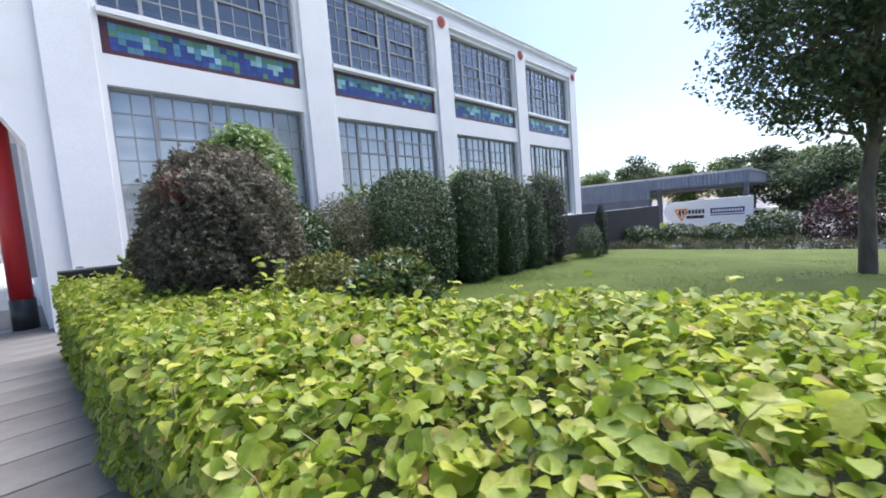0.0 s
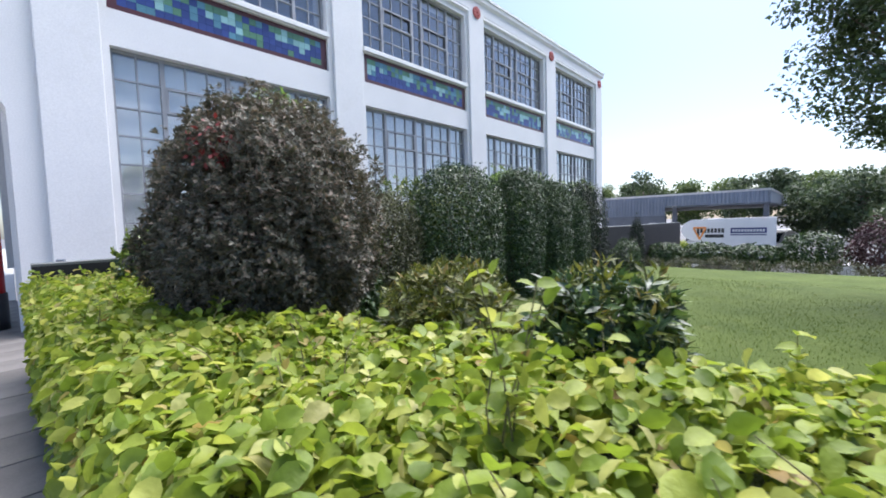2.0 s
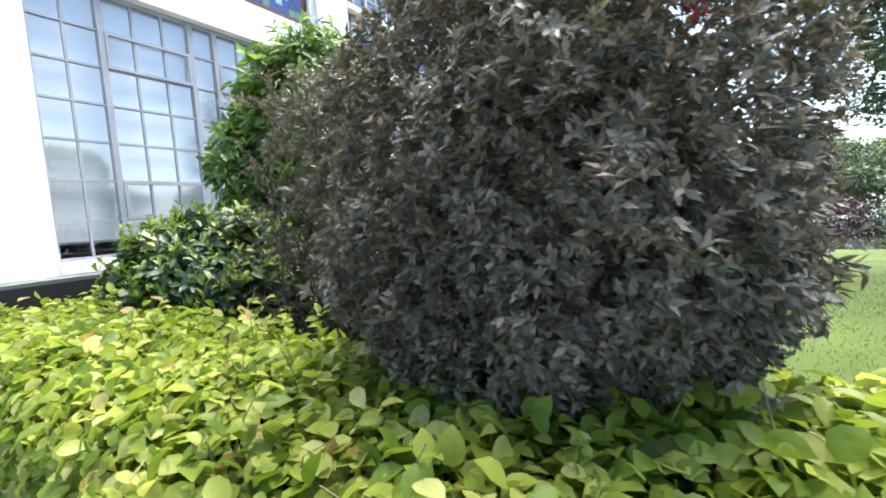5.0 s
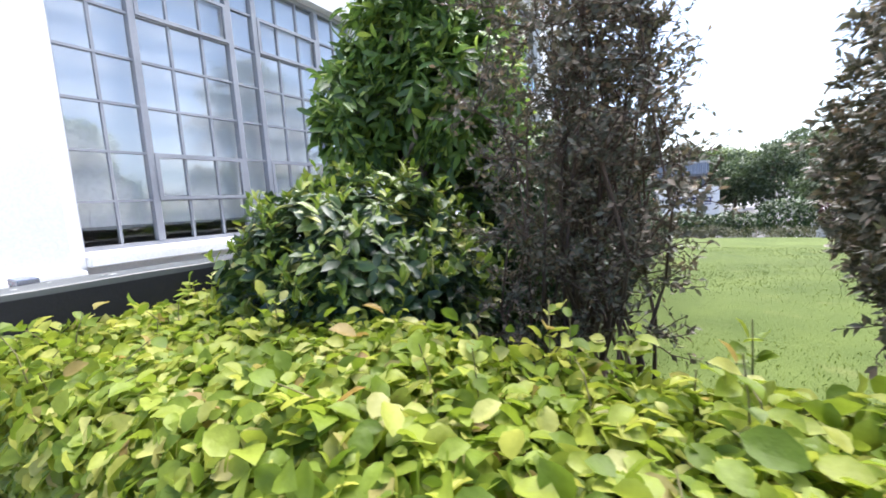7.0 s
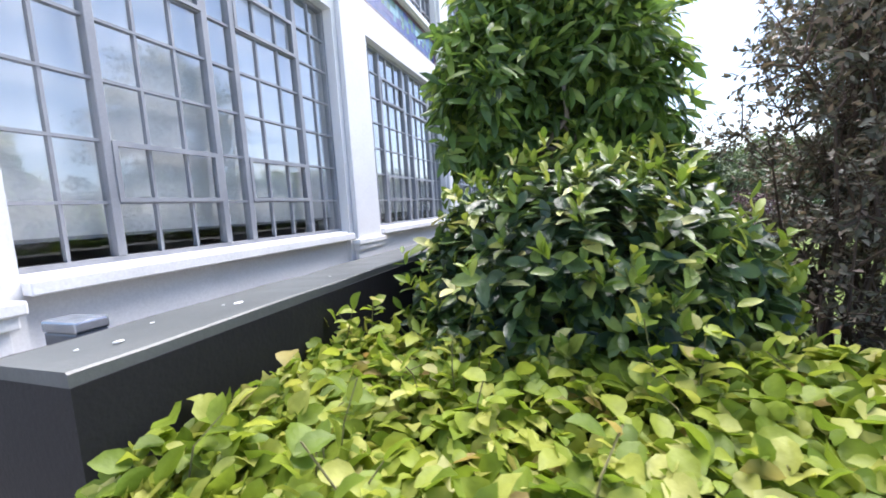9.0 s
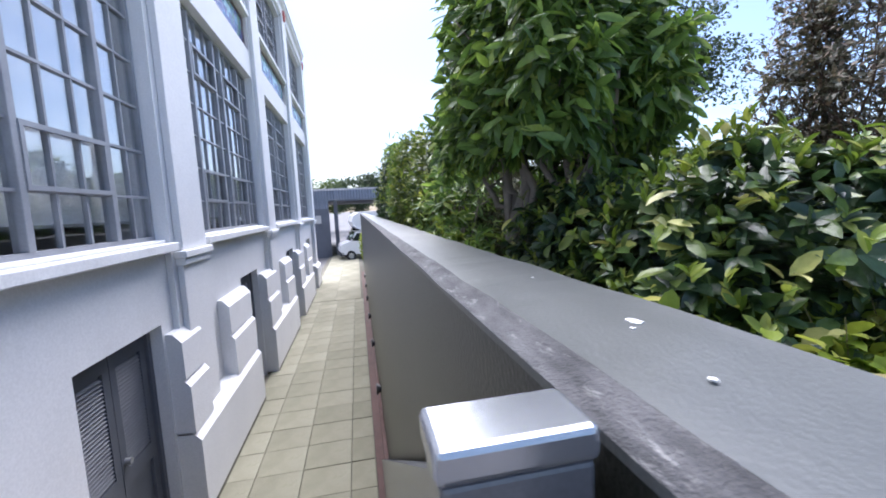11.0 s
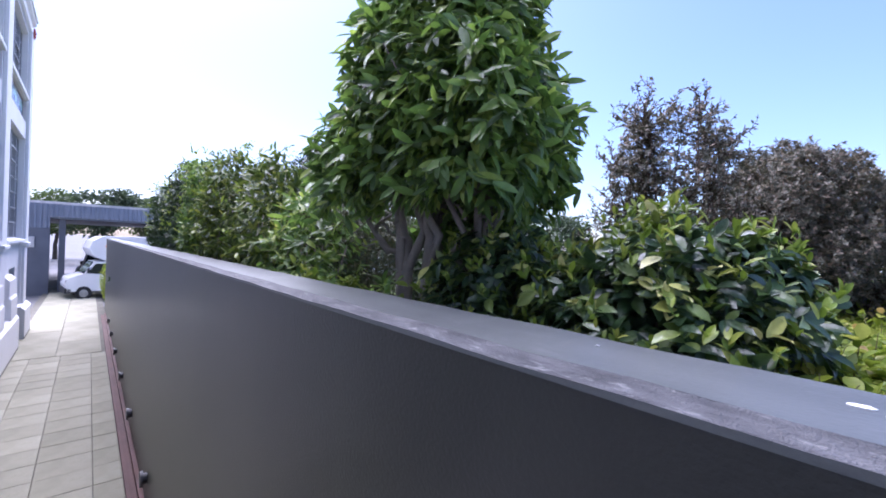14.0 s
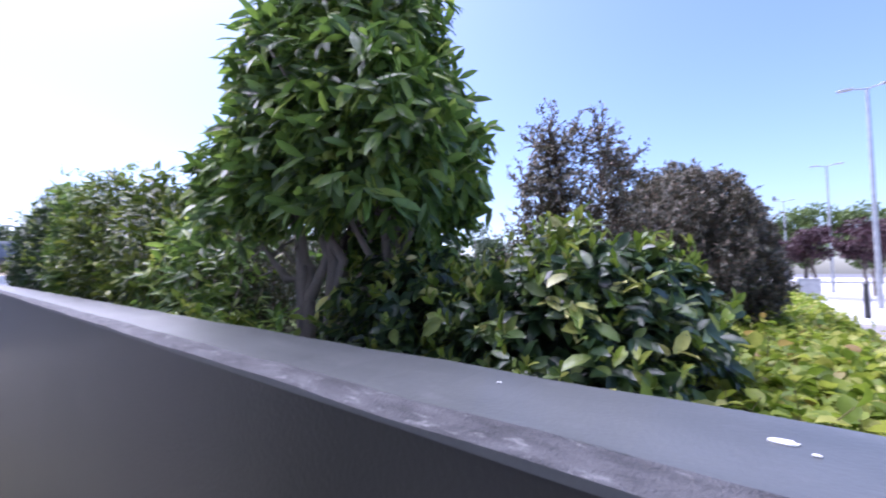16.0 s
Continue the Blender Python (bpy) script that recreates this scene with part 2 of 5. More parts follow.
def glass_material(name, tint, rough=0.02):
    m, nt, b = material(name, rough)
    tr = nt.nodes.new("ShaderNodeBsdfTransparent")
    tr.inputs["Color"].default_value = (*tint, 1)
    gl = nt.nodes.new("ShaderNodeBsdfGlossy")
    gl.inputs["Roughness"].default_value = rough
    lw = nt.nodes.new("ShaderNodeLayerWeight")
    lw.inputs["Blend"].default_value = 0.5
    pw = nt.nodes.new("ShaderNodeMath")
    pw.operation = "POWER"
    pw.inputs[1].default_value = 3.0
    nt.links.new(lw.outputs["Facing"], pw.inputs[0])
    sc = nt.nodes.new("ShaderNodeMath")
    sc.operation = "MULTIPLY_ADD"
    sc.inputs[1].default_value, sc.inputs[2].default_value = 0.80, 0.14
    nt.links.new(pw.outputs[0], sc.inputs[0])
    ms = nt.nodes.new("ShaderNodeMixShader")
    nt.links.new(sc.outputs[0], ms.inputs["Fac"])
    nt.links.new(tr.outputs["BSDF"], ms.inputs[1])
    nt.links.new(gl.outputs["BSDF"], ms.inputs[2])
    nt.links.new(ms.outputs["Shader"], nt.nodes["Material Output"].inputs["Surface"])
    return m


M_GLASS = glass_material("window_glass", (0.96, 0.975, 0.98))
M_CARGLASS, _nt, _b = material("dark_vehicle_glass", 0.05)
_b.inputs["Base Color"].default_value = (0.02, 0.025, 0.03, 1)

def tone(name, c, rough=0.25):
    return surface(name, tuple(v * 0.85 for v in c), c, 6, 50, rough, 0.1, 0.001, vary=0.25)


M_TILES = [tone("blue_tile", (0.045, 0.075, 0.27)), tone("teal_tile", (0.11, 0.27, 0.36)), tone("turquoise_tile", (0.34, 0.60, 0.60)), tone("green_tile", (0.12, 0.27, 0.16))]

# ---- mesh helpers ----
def link_mesh(name, me, mat, parent=None, label=""):
    if mat is not None and not me.materials:
        me.materials.append(mat)
    ob = new(name, me)
    if parent is not None:
        ob.parent = parent
    return tagged(ob, label)


def part(name, bm, mat, parent=None, label="", smooth=False):
    me = bpy.data.meshes.new(name)
    bm.normal_update()
    bm.to_mesh(me)
    bm.free()
    if smooth:
        me.polygons.foreach_set("use_smooth", [True] * len(me.polygons))
    return link_mesh(name, me, mat, parent, label)


def thing(name, label, category, group="", kind=""):
    return tagged(new(name), label, category, group, kind)


def box(bm, x0, y0, z0, x1, y1, z1, bevel=0.0):
    r = bmesh.ops.create_cube(bm, size=1.0, matrix=Matrix.Translation(((x0 + x1) / 2, (y0 + y1) / 2, (z0 + z1) / 2)) @ Matrix.Diagonal((x1 - x0, y1 - y0, z1 - z0, 1)))
    if bevel:
        es = list({e for v in r["verts"] for e in v.link_edges})
        bmesh.ops.bevel(bm, geom=es, offset=bevel, segments=2, affect="EDGES", profile=0.5)
    return bm


def boxes(rows, bevel=0.0):
    bm = bmesh.new()
    for r in rows:
        box(bm, *r, bevel)
    return bm


def prism(bm, outline, axis, a, b):
    """Extrude an outline (u, v) along the axis from a to b: x takes (y, z), y takes (x, z), z takes (x, y)."""
    def at(u, v, w):
        return {"x": (w, u, v), "y": (u, w, v), "z": (u, v, w)}[axis]
    lo = [bm.verts.new(at(u, v, a)) for u, v in outline]
    hi = [bm.verts.new(at(u, v, b)) for u, v in outline]
    n = len(outline)
    bm.faces.new(lo)
    bm.faces.new(hi[::-1])
    for k in range(n):
        bm.faces.new((lo[k], hi[k], hi[(k + 1) % n], lo[(k + 1) % n]))
    bmesh.ops.recalc_face_normals(bm, faces=bm.faces[:])
    return bm


def rod(bm, p, q, r0, r1, sides=8):
    p, q = Vector(p), Vector(q)
    d = q - p
    m = Matrix.Translation((p + q) / 2) @ d.to_track_quat("Z", "Y").to_matrix().to_4x4()
    bmesh.ops.create_cone(bm, cap_ends=True, segments=sides, radius1=r0, radius2=r1, depth=d.length, matrix=m)
    return bm


def limb(bm, points, r0, r1, sides=7):
    """A tapered, bending branch through the points."""
    pts = [Vector(p) for p in points]
    rings = []
    for k, p in enumerate(pts):
        d = (pts[min(k + 1, len(pts) - 1)] - pts[max(k - 1, 0)]).normalized()
        u = d.cross(Vector((0.3, 1, 0.1))).normalized()
        w = d.cross(u)
        r = r0 + (r1 - r0) * k / (len(pts) - 1)
        rings.append([bm.verts.new(p + (u * math.cos(a) + w * math.sin(a)) * r) for a in [2 * math.pi * j / sides for j in range(sides)]])
    for a, b in zip(rings, rings[1:]):
        for j in range(sides):
            bm.faces.new((a[j], a[(j + 1) % sides], b[(j + 1) % sides], b[j]))
    bm.faces.new(rings[-1])
    return bm


def wander(rng, start, end, bend, steps=5):
    s, e = np.array(start, float), np.array(end, float)
    pts = [s + (e - s) * k / steps for k in range(steps + 1)]
    return [tuple(p + (rng.normal(0, bend, 3) if 0 < k < steps else 0)) for k, p in enumerate(pts)]


def leaf_mesh(name, pos, nrm, tip, length, width, mat, parent=None, label="", fine=False, cup=0.18):
    """Many folded leaves: at pos, with the upper side towards nrm and the tip towards tip."""
    n = len(pos)
    tip = tip - nrm * (tip * nrm).sum(1, keepdims=True)
    tip /= np.linalg.norm(tip, axis=1, keepdims=True) + 1e-9
    side = np.cross(nrm, tip)
    L, W = np.asarray(length).reshape(-1, 1), np.asarray(width).reshape(-1, 1)
    def at(u, v, h):
        return pos + tip * L * u + side * W * v + nrm * W * h
    if fine:
        cols = [at(0, 0, 0), at(0.16, 0.32, cup * 0.7), at(0.45, 0.5, cup), at(0.76, 0.37, cup * 0.7), at(1, 0, -cup), at(0.76, -0.37, cup * 0.7), at(0.45, -0.5, cup), at(0.16, -0.32, cup * 0.7), at(0.3, 0, 0.0), at(0.68, 0, -0.02)]
        faces = np.array([[0, 8, 1], [1, 8, 2], [2, 8, 9], [2, 9, 3], [3, 9, 4], [0, 7, 8], [7, 6, 8], [6, 9, 8], [6, 5, 9], [5, 4, 9]])
    else:
        cols = [at(0, 0, 0), at(0.45, 0.5, cup), at(1, 0, -cup * 0.5), at(0.45, -0.5, cup)]
        faces = np.array([[0, 2, 1], [0, 3, 2]])
    k = len(cols)
    v = np.stack(cols, 1).reshape(-1, 3)
    f = (faces[None] + (np.arange(n) * k)[:, None, None]).reshape(-1, 3)
    me = bpy.data.meshes.new(name)
    me.vertices.add(len(v))
    me.vertices.foreach_set("co", v.astype(np.float32).ravel())
    me.loops.add(f.size)
    me.loops.foreach_set("vertex_index", f.astype(np.int32).ravel())
    me.polygons.add(len(f))
    me.polygons.foreach_set("loop_start", np.arange(0, f.size, 3, dtype=np.int32))
    me.update(calc_edges=True)
    return link_mesh(name, me, mat, parent, label)


def unit(v):
    return v / (np.linalg.norm(v, axis=1, keepdims=True) + 1e-9)


def lumps(p, scale, seed):
    """A smooth uneven value in -1..1 at each point."""
    out = np.zeros(len(p))
    rng = np.random.default_rng(seed)
    for k in range(5):
        w = rng.normal(0, 1, 3)
        w *= scale * (1 + 0.5 * k) / np.linalg.norm(w)
        out += np.sin(p @ w + rng.uniform(0, 6.28)) / (1 + 0.4 * k)
    return out / 3


def crown_leaves(name, centre, radii, count, length, width, mat, seed, parent=None, label="", shell=0.55, power=2.0, rough=0.15, droop=0.2, fine=False, up=0.35, low=-1.0, spread=0.7, ragged=0.08):
    """Leaves through the outer part of an uneven rounded crown."""
    rng = np.random.default_rng(seed)
    d = unit(rng.normal(0, 1, (count * 2, 3)))
    d = d[d[:, 2] > low][:count]
    n = len(d)
    sup = (np.abs(d) ** power).sum(1) ** (-1 / power)
    r = sup * (1 + rough * lumps(d, 4.0, seed) + ragged * lumps(d, 15.0, seed + 1)) * (shell + (1 - shell) * rng.random(n) ** 0.5)
    r *= 1 + (rng.random(n) < 0.04) * rng.random(n) * 0.14
    pos = np.array(centre) + d * r[:, None] * np.array(radii)
    nrm = unit(d / np.array(radii) * min(radii) + rng.normal(0, spread, (n, 3)) + [0, 0, up])
    tip = unit(d * 0.7 + rng.normal(0, 0.8, (n, 3)) - [0, 0, droop])
    L = length * (0.65 + 0.7 * rng.random(n))
    return leaf_mesh(name, pos, nrm, tip, L, L * (width / length), mat, parent, label, fine)


def cluster_leaves(name, nodes, per, length, width, mat, seed, parent=None, label="", droop=0.2, fine=True, open_angle=0.9):
    """Whorls of leaves that spray outwards from shoot tips: nodes are (place, direction)."""
    rng = np.random.default_rng(seed)
    p = np.repeat(np.array([a for a, _ in nodes]), per, 0)
    d = unit(np.repeat(np.array([b for _, b in nodes]), per, 0))
    n = len(p)
    ref = unit(np.cross(d, rng.normal(0, 1, (n, 3))))
    tip = unit(d * (1 - open_angle * rng.random((n, 1)) * 0.9) + ref * open_angle - np.array([0, 0, droop]))
    nrm = unit(d - tip * (d * tip).sum(1, keepdims=True) + rng.normal(0, 0.25, (n, 3)) + [0, 0, 0.2])
    L = length * (0.6 + 0.7 * rng.random(n))
    p = p - d * (rng.random((n, 1)) * length * 1.1)
    return leaf_mesh(name, p, nrm, tip, L, L * (width / length), mat, parent, label, fine)


def shell_nodes(centre, radii, count, seed, shell=0.7, rough=0.15, low=-0.9, power=2.0, up=0.3):
    rng = np.random.default_rng(seed)
    d = unit(rng.normal(0, 1, (count * 3, 3)))
    d = d[d[:, 2] > low][:count]
    sup = (np.abs(d) ** power).sum(1) ** (-1 / power)
    r = sup * (1 + rough * lumps(d, 4.0, seed)) * (shell + (1 - shell) * rng.random(len(d)) ** 0.6)
    p = np.array(centre) + d * r[:, None] * np.array(radii)
    out = unit(d / np.array(radii) * min(radii) + rng.normal(0, 0.35, d.shape) + [0, 0, up])
    return list(zip(p, out))


# ---- ground ----
GROUND, LOW = 0.12, -1.8
bm = bmesh.new()
bmesh.ops.create_grid(bm, x_segments=8, y_segments=8, size=900, matrix=Matrix.Translation((0, 0, LOW - 0.12)))
tagged(part("ground", bm, M_TARMAC), "grey tarmac ground reaching to the horizon", "ground", "", "structure")

bm = bmesh.new()
nx, ny = 60, 60
grid = []
for i in range(nx + 1):
    col = []
    for j in range(ny + 1):
        x, y = -5.2 + 16.7 * i / nx, -2.4 - 40 * (j / ny) ** 1.6
        z = GROUND - 0.02 + 0.035 * noise.noise((x * 0.5, y * 0.5, 0)) - 0.035 * max(0, x)
        if x > 9.5:
            z -= (x - 9.5) * 0.7
        col.append(bm.verts.new((x, y, z)))
    grid.append(col)
for i in range(nx):
    for j in range(ny):
        bm.faces.new((grid[i][j], grid[i][j + 1], grid[i + 1][j + 1], grid[i + 1][j]))
bm.normal_update()
bm.faces.ensure_lookup_table()
if bm.faces[0].normal.z < 0:
    bmesh.ops.reverse_faces(bm, faces=bm.faces[:])
tagged(part("lawn", bm, M_GRASS, smooth=True), "mown green lawn sloping gently away beside the hedge", "lawn", "", "structure")

# earth bank that carries the lawn and the path
tagged(part("terrace_bank", boxes([(-10, -16, LOW - 0.3, -5.2, 5.0, GROUND - 0.11), (-5.2, -46, LOW - 0.3, 8.5, -2.4, -0.62)]), M_EARTH), "dark soil bank under the lawn and path", "bank", "", "structure")

# ---- building ----
PITCH, WIDE, BAYS = 4.47, 3.57, 4
X0 = [PITCH * (k - 1) for k in range(BAYS)]
END = 13.36
SILL, HEAD, SILL2, HEAD2, TOP = 1.15, 4.14, 5.42, 7.30, 8.08
piers = [(-5.55, X0[0])] + [(X0[k] + WIDE, X0[k + 1]) for k in range(BAYS - 1)] + [(X0[3] + WIDE, END)]

rows = []
for a, b in piers:
    rows.append((a, 0.0, LOW - 0.3, b, 0.5, TOP - 0.5))
for x in X0:
    rows += [(x, 0.0, HEAD, x + WIDE, 0.5, 4.66), (x, 0.10, 4.66, x + WIDE, 0.5, 5.30), (x, 0.0, 5.30, x + WIDE, 0.5, SILL2 - 0.06), (x, 0.0, HEAD2, x + WIDE, 0.5, TOP - 0.5), (x, 0.06, 0.32, x + WIDE, 0.5, SILL - 0.12)]
rows += [(-5.55, -0.02, TOP - 0.5, END, 0.5, TOP)]
DOORS = [(-2.45, -1.16), (1.64, 2.80), (6.10, 7.26), (10.57, 11.73)]
for x, (a, b) in zip(X0, DOORS):
    rows += [(x, 0.06, LOW - 0.3, a, 0.5, 0.32), (b, 0.06, LOW - 0.3, x + WIDE, 0.5, 0.32)]
tagged(part("wall_front", boxes(rows), M_WHITE), "white rendered factory front with wide piers between tall windows", "wall", "", "structure")

# pilaster strips and their pedestals
for n, (a, b) in enumerate(piers):
    lo, hi = (a + 0.10, b - 0.10) if n else (-5.25, b - 0.10)
    p = tagged(part("pilaster", boxes([(lo, -0.075, 1.02, hi, 0.0, TOP - 0.52)], 0.012), M_WHITE), "white rendered pilaster strip on the factory front", "pilaster", "pilasters of the front", "structure")
    bm = boxes([(lo - 0.03, -0.10, 0.86, hi + 0.03, 0.0, 0.94), (lo - 0.06, -0.13, 0.94, hi + 0.06, 0.0, 1.02)], 0.012)
    part("pedestal_cap", bm, M_SILL, p)
    part("pedestal_shaft", boxes([(lo, -0.06, -0.9, hi, 0.0, 0.86)], 0.01), M_WHITE, p)

# stepped plinth between the basement doors: one long foot, two shorter tiers on each side of the pilaster
def tier(bm, u, w, z0, z1, out):
    prism(bm, [(0.06, z0), (-out, z0), (-out, z1 - 0.10), (-out + 0.085, z1), (0.06, z1)], "x", u, w)


spans = [(-5.25, DOORS[0][0] - 0.04, None)] + [(DOORS[k][1] + 0.04, DOORS[k + 1][0] - 0.04, X0[k + 1]) for k in range(3)] + [(DOORS[3][1] + 0.04, END, None)]
for u, w, bay in spans:
    bm = bmesh.new()
    tier(bm, u, w, LOW, -0.86, 0.17)
    foot = tagged(part("plinth_foot", bm, M_WHITE), "white rendered foot of the plinth, with a dark strip at the paving", "plinth", "feet of the plinth", "structure")
    # low strip in the joint colour along the bottom of the foot
    part("dark_edge", boxes([(u - 0.003, -0.174, LOW, w + 0.003, -0.168, LOW + 0.045)]), M_JOINT, foot, "thin dark strip at the paving")
    for a, b in ((u, bay - 0.58), (bay + 0.44, w)) if bay is not None else ():
        bm = bmesh.new()
        tier(bm, a, b, -0.88, -0.27, 0.125)
        blk = tagged(part("plinth_block", bm, M_WHITE), "white rendered stepped plinth block beside the basement door", "plinth", "stepped plinth blocks", "structure")
        bm = bmesh.new()
        tier(bm, a + 0.002, b - 0.002, -0.29, 0.20, 0.088)
        part("upper_tier", bm, M_WHITE, blk)

# cornice and parapet
bm = bmesh.new()
prism(bm, [(-0.02, 7.42), (-0.07, 7.46), (-0.07, 7.52), (-0.02, 7.56)], "x", -5.55, END)
prism(bm, [(-0.02, 7.86), (-0.10, 7.92), (-0.10, 8.02), (-0.14, 8.03), (-0.14, 8.09), (0.55, 8.09), (0.55, 8.08), (-0.02, 8.08)], "x", -12, END + 0.06)
tagged(part("cornice", bm, M_SILL), "white moulded cornice along the parapet", "cornice", "", "structure")
tagged(part("wall_end", boxes([(END - 0.5, 0.5, LOW - 0.3, END, 14, TOP), (-5.55, 13.5, LOW - 0.3, END - 0.5, 14, TOP), (-12, 0.0, 3.62, -5.55, 0.5, TOP), (-12, 2.6, 3.62, -5.55, 3.1, TOP)]), M_WHITE), "white rendered end and rear walls of the factory", "wall", "", "structure")
tagged(part("roof", boxes([(-5.55, 0.5, 7.6, END - 0.5, 13.5, 7.75), (-12, 0.5, 7.6, -5.55, 2.6, 7.75)]), M_TARMAC), "flat grey felt roof behind the parapet", "roof", "", "structure")
tagged(part("floor_upper", boxes([(-5.55, 0.5, 4.5, END - 0.5, 13.5, 4.8)]), M_ROOM), "dim intermediate floor slab inside the factory", "floor", "", "structure")
tagged(part("floor", boxes([(-5.55, 0.5, 0.6, END - 0.5, 13.5, 0.8)]), M_ROOM), "dim ground floor slab inside the factory", "floor", "", "structure")
tagged(part("wall_inner", boxes([(-5.7, 4.5, 0.8, END - 0.5, 4.7, 4.5), (-5.7, 4.5, 4.8, END - 0.5, 4.7, 7.6), (-5.55, 0.5, 0.8, -5.4, 4.5, 4.5), (-5.55, 0.5, 4.8, -5.4, 4.5, 7.6)]), M_ROOM), "dim painted wall inside the factory", "wall", "", "structure")

# entrance with a chamfered head
bm = bmesh.new()
prism(bm, [(-5.55, 3.05), (-5.55, 3.62), (-5.85, 3.62)], "y", 0.0, 0.5)
tagged(part("entrance_head", bm, M_WHITE), "white chamfered corner of the entrance head", "arch", "", "structure")
tagged(part("wall_entrance", boxes([(-5.60, 0.5, GROUND - 0.1, -5.40, 13.5, 4.5), (-12, 0.5, 3.62, -5.6, 2.6, 3.8)]), M_WHITE), "white rendered wall and ceiling of the open entrance passage", "wall", "", "structure")
col = thing("entrance_column", "round red painted column on a black plinth", "column")
col.location = (-5.86, 1.05, GROUND)
bm = bmesh.new()
rod(bm, (0, 0, 0.52), (0, 0, 3.48), 0.15, 0.15, 20)
part("shaft", bm, M_RED, col, "glossy red shaft", True)
bm = bmesh.new()
rod(bm, (0, 0, 0.0), (0, 0, 0.52), 0.17, 0.17, 20)
part("plinth", bm, M_IRON, col, "black plinth", True)
scr = thing("glass_screen", "frameless glass screen beside the entrance", "glass screen")
scr.location = (-6.15, 0.85, GROUND)
part("pane", boxes([(-0.95, -0.01, 0.05, 0.12, 0.01, 1.15)]), M_GLASS, scr)
part("rail", boxes([(-0.95, -0.025, 1.15, 0.12, 0.025, 1.2)], 0.005), M_GALV, scr)
part("channel", boxes([(-0.95, -0.04, 0.0, 0.12, 0.04, 0.05)], 0.005), M_GALV, scr)

# ---- windows ----
GROUPS, ROWS = [2, 3, 1, 3, 2], 7
LOW_BARS = [1.15, 1.585, 2.03, 2.465, 2.89, 3.305, 3.715, 4.14]


def window(k, x, z0, z1, rows, group, blind_to):
    """A steel window of small panes: thick mullions between the groups of lights, slim glazing bars, two vents."""
    cols = sum(GROUPS)
    w, y = WIDE / cols, 0.16
    low = rows == ROWS
    bars = LOW_BARS if low else [z0 + (z1 - z0) * r / rows for r in range(rows + 1)]
    win = tagged(thing("window_%d" % k, "tall grey steel window of small panes" + (" with pale roller blinds down" if blind_to else " in the upper storey"), "window", group, "structure"))
    frame_bm = boxes([(x, y - 0.03, z0, x + 0.045, y + 0.05, z1), (x + WIDE - 0.045, y - 0.03, z0, x + WIDE, y + 0.05, z1), (x + 0.045, y - 0.03, z0, x + WIDE - 0.045, y + 0.05, z0 + 0.04), (x + 0.045, y - 0.03, z1 - 0.05, x + WIDE - 0.045, y + 0.05, z1)])
    part("window_frame", frame_bm, M_STEEL, win)
    c, thick = 0, []
    for g in GROUPS[:-1]:
        c += g
        thick.append(c)
        part("mullion", boxes([(x + c * w - 0.032, y - 0.045, z0 + 0.04, x + c * w + 0.032, y + 0.045, z1 - 0.05)], 0.006), M_STEEL, win)
    for c in range(1, cols):
        if c not in thick:
            part("glazing_bar", boxes([(x + c * w - 0.011, y - 0.02, z0 + 0.04, x + c * w + 0.011, y + 0.02, z1 - 0.05)]), M_STEEL, win)
    for r in range(1, rows):
        part("glazing_bar", boxes([(x + 0.045, y - 0.024, bars[r] - 0.011, x + WIDE - 0.045, y + 0.024, bars[r] + 0.011)]), M_STEEL, win)
    for c0 in (2, 6):
        for r in ((1, 5) if low else (2,)):
            a, b, c1, d = x + c0 * w + 0.03, bars[r], x + (c0 + 3) * w - 0.03, bars[r + 1]
            v = part("vent", boxes([(a, y - 0.052, b, c1, y - 0.025, b + 0.035), (a, y - 0.052, d - 0.035, c1, y - 0.025, d), (a, y - 0.052, b + 0.035, a + 0.035, y - 0.025, d - 0.035), (c1 - 0.035, y - 0.052, b + 0.035, c1, y - 0.025, d - 0.035)]), M_STEEL, win, "hinged steel vent frame")
            for hx in (a + 0.24, c1 - 0.24):
                part("stay", boxes([(hx - 0.04, y + 0.026, b + 0.03, hx + 0.04, y + 0.036, b + 0.045)]), M_IRON, v, "small dark window stay")
    panes = []
    for r in range(rows):
        h = bars[r + 1] - bars[r]
        pane = bpy.data.meshes.new("pane")
        bm = boxes([(-w / 2, -0.003, -h / 2, w / 2, 0.003, h / 2)])
        bm.to_mesh(pane)
        bm.free()
        panes.append(pane)
    rng = random.Random(k)
    for c in range(cols):
        for r in range(rows):
            p = link_mesh("pane", panes[r], M_GLASS, win)
            p.location = (x + (c + 0.5) * w, y + 0.004, (bars[r] + bars[r + 1]) / 2)
            p.rotation_euler = (radians(rng.uniform(-0.35, 0.35)), 0, radians(rng.uniform(-0.35, 0.35)))
            p.visible_shadow = False
    sl = boxes([(x + 0.002, -0.085, z0 - 0.12, x + WIDE - 0.002, 0.14, z0 - 0.03), (x + 0.002, 0.03, z0 - 0.03, x + WIDE - 0.002, 0.16, z0)], 0.01) if low else boxes([(x - 0.02, -0.06, z0 - 0.10, x + WIDE + 0.02, 0.16, z0)], 0.01)
    part("window_sill", sl, M_SILL, win)
    if blind_to:
        bl = tagged(part("roller_blind", boxes([(x + 0.06, y + 0.10, blind_to, x + WIDE - 0.06, y + 0.106, z1 - 0.05)]), M_BLIND), "pale grey roller blind drawn nearly to the sill", "blind", "roller blinds")
        part("bottom_bar", boxes([(x + 0.06, y + 0.095, blind_to - 0.025, x + WIDE - 0.06, y + 0.111, blind_to)]), M_STEEL, bl)


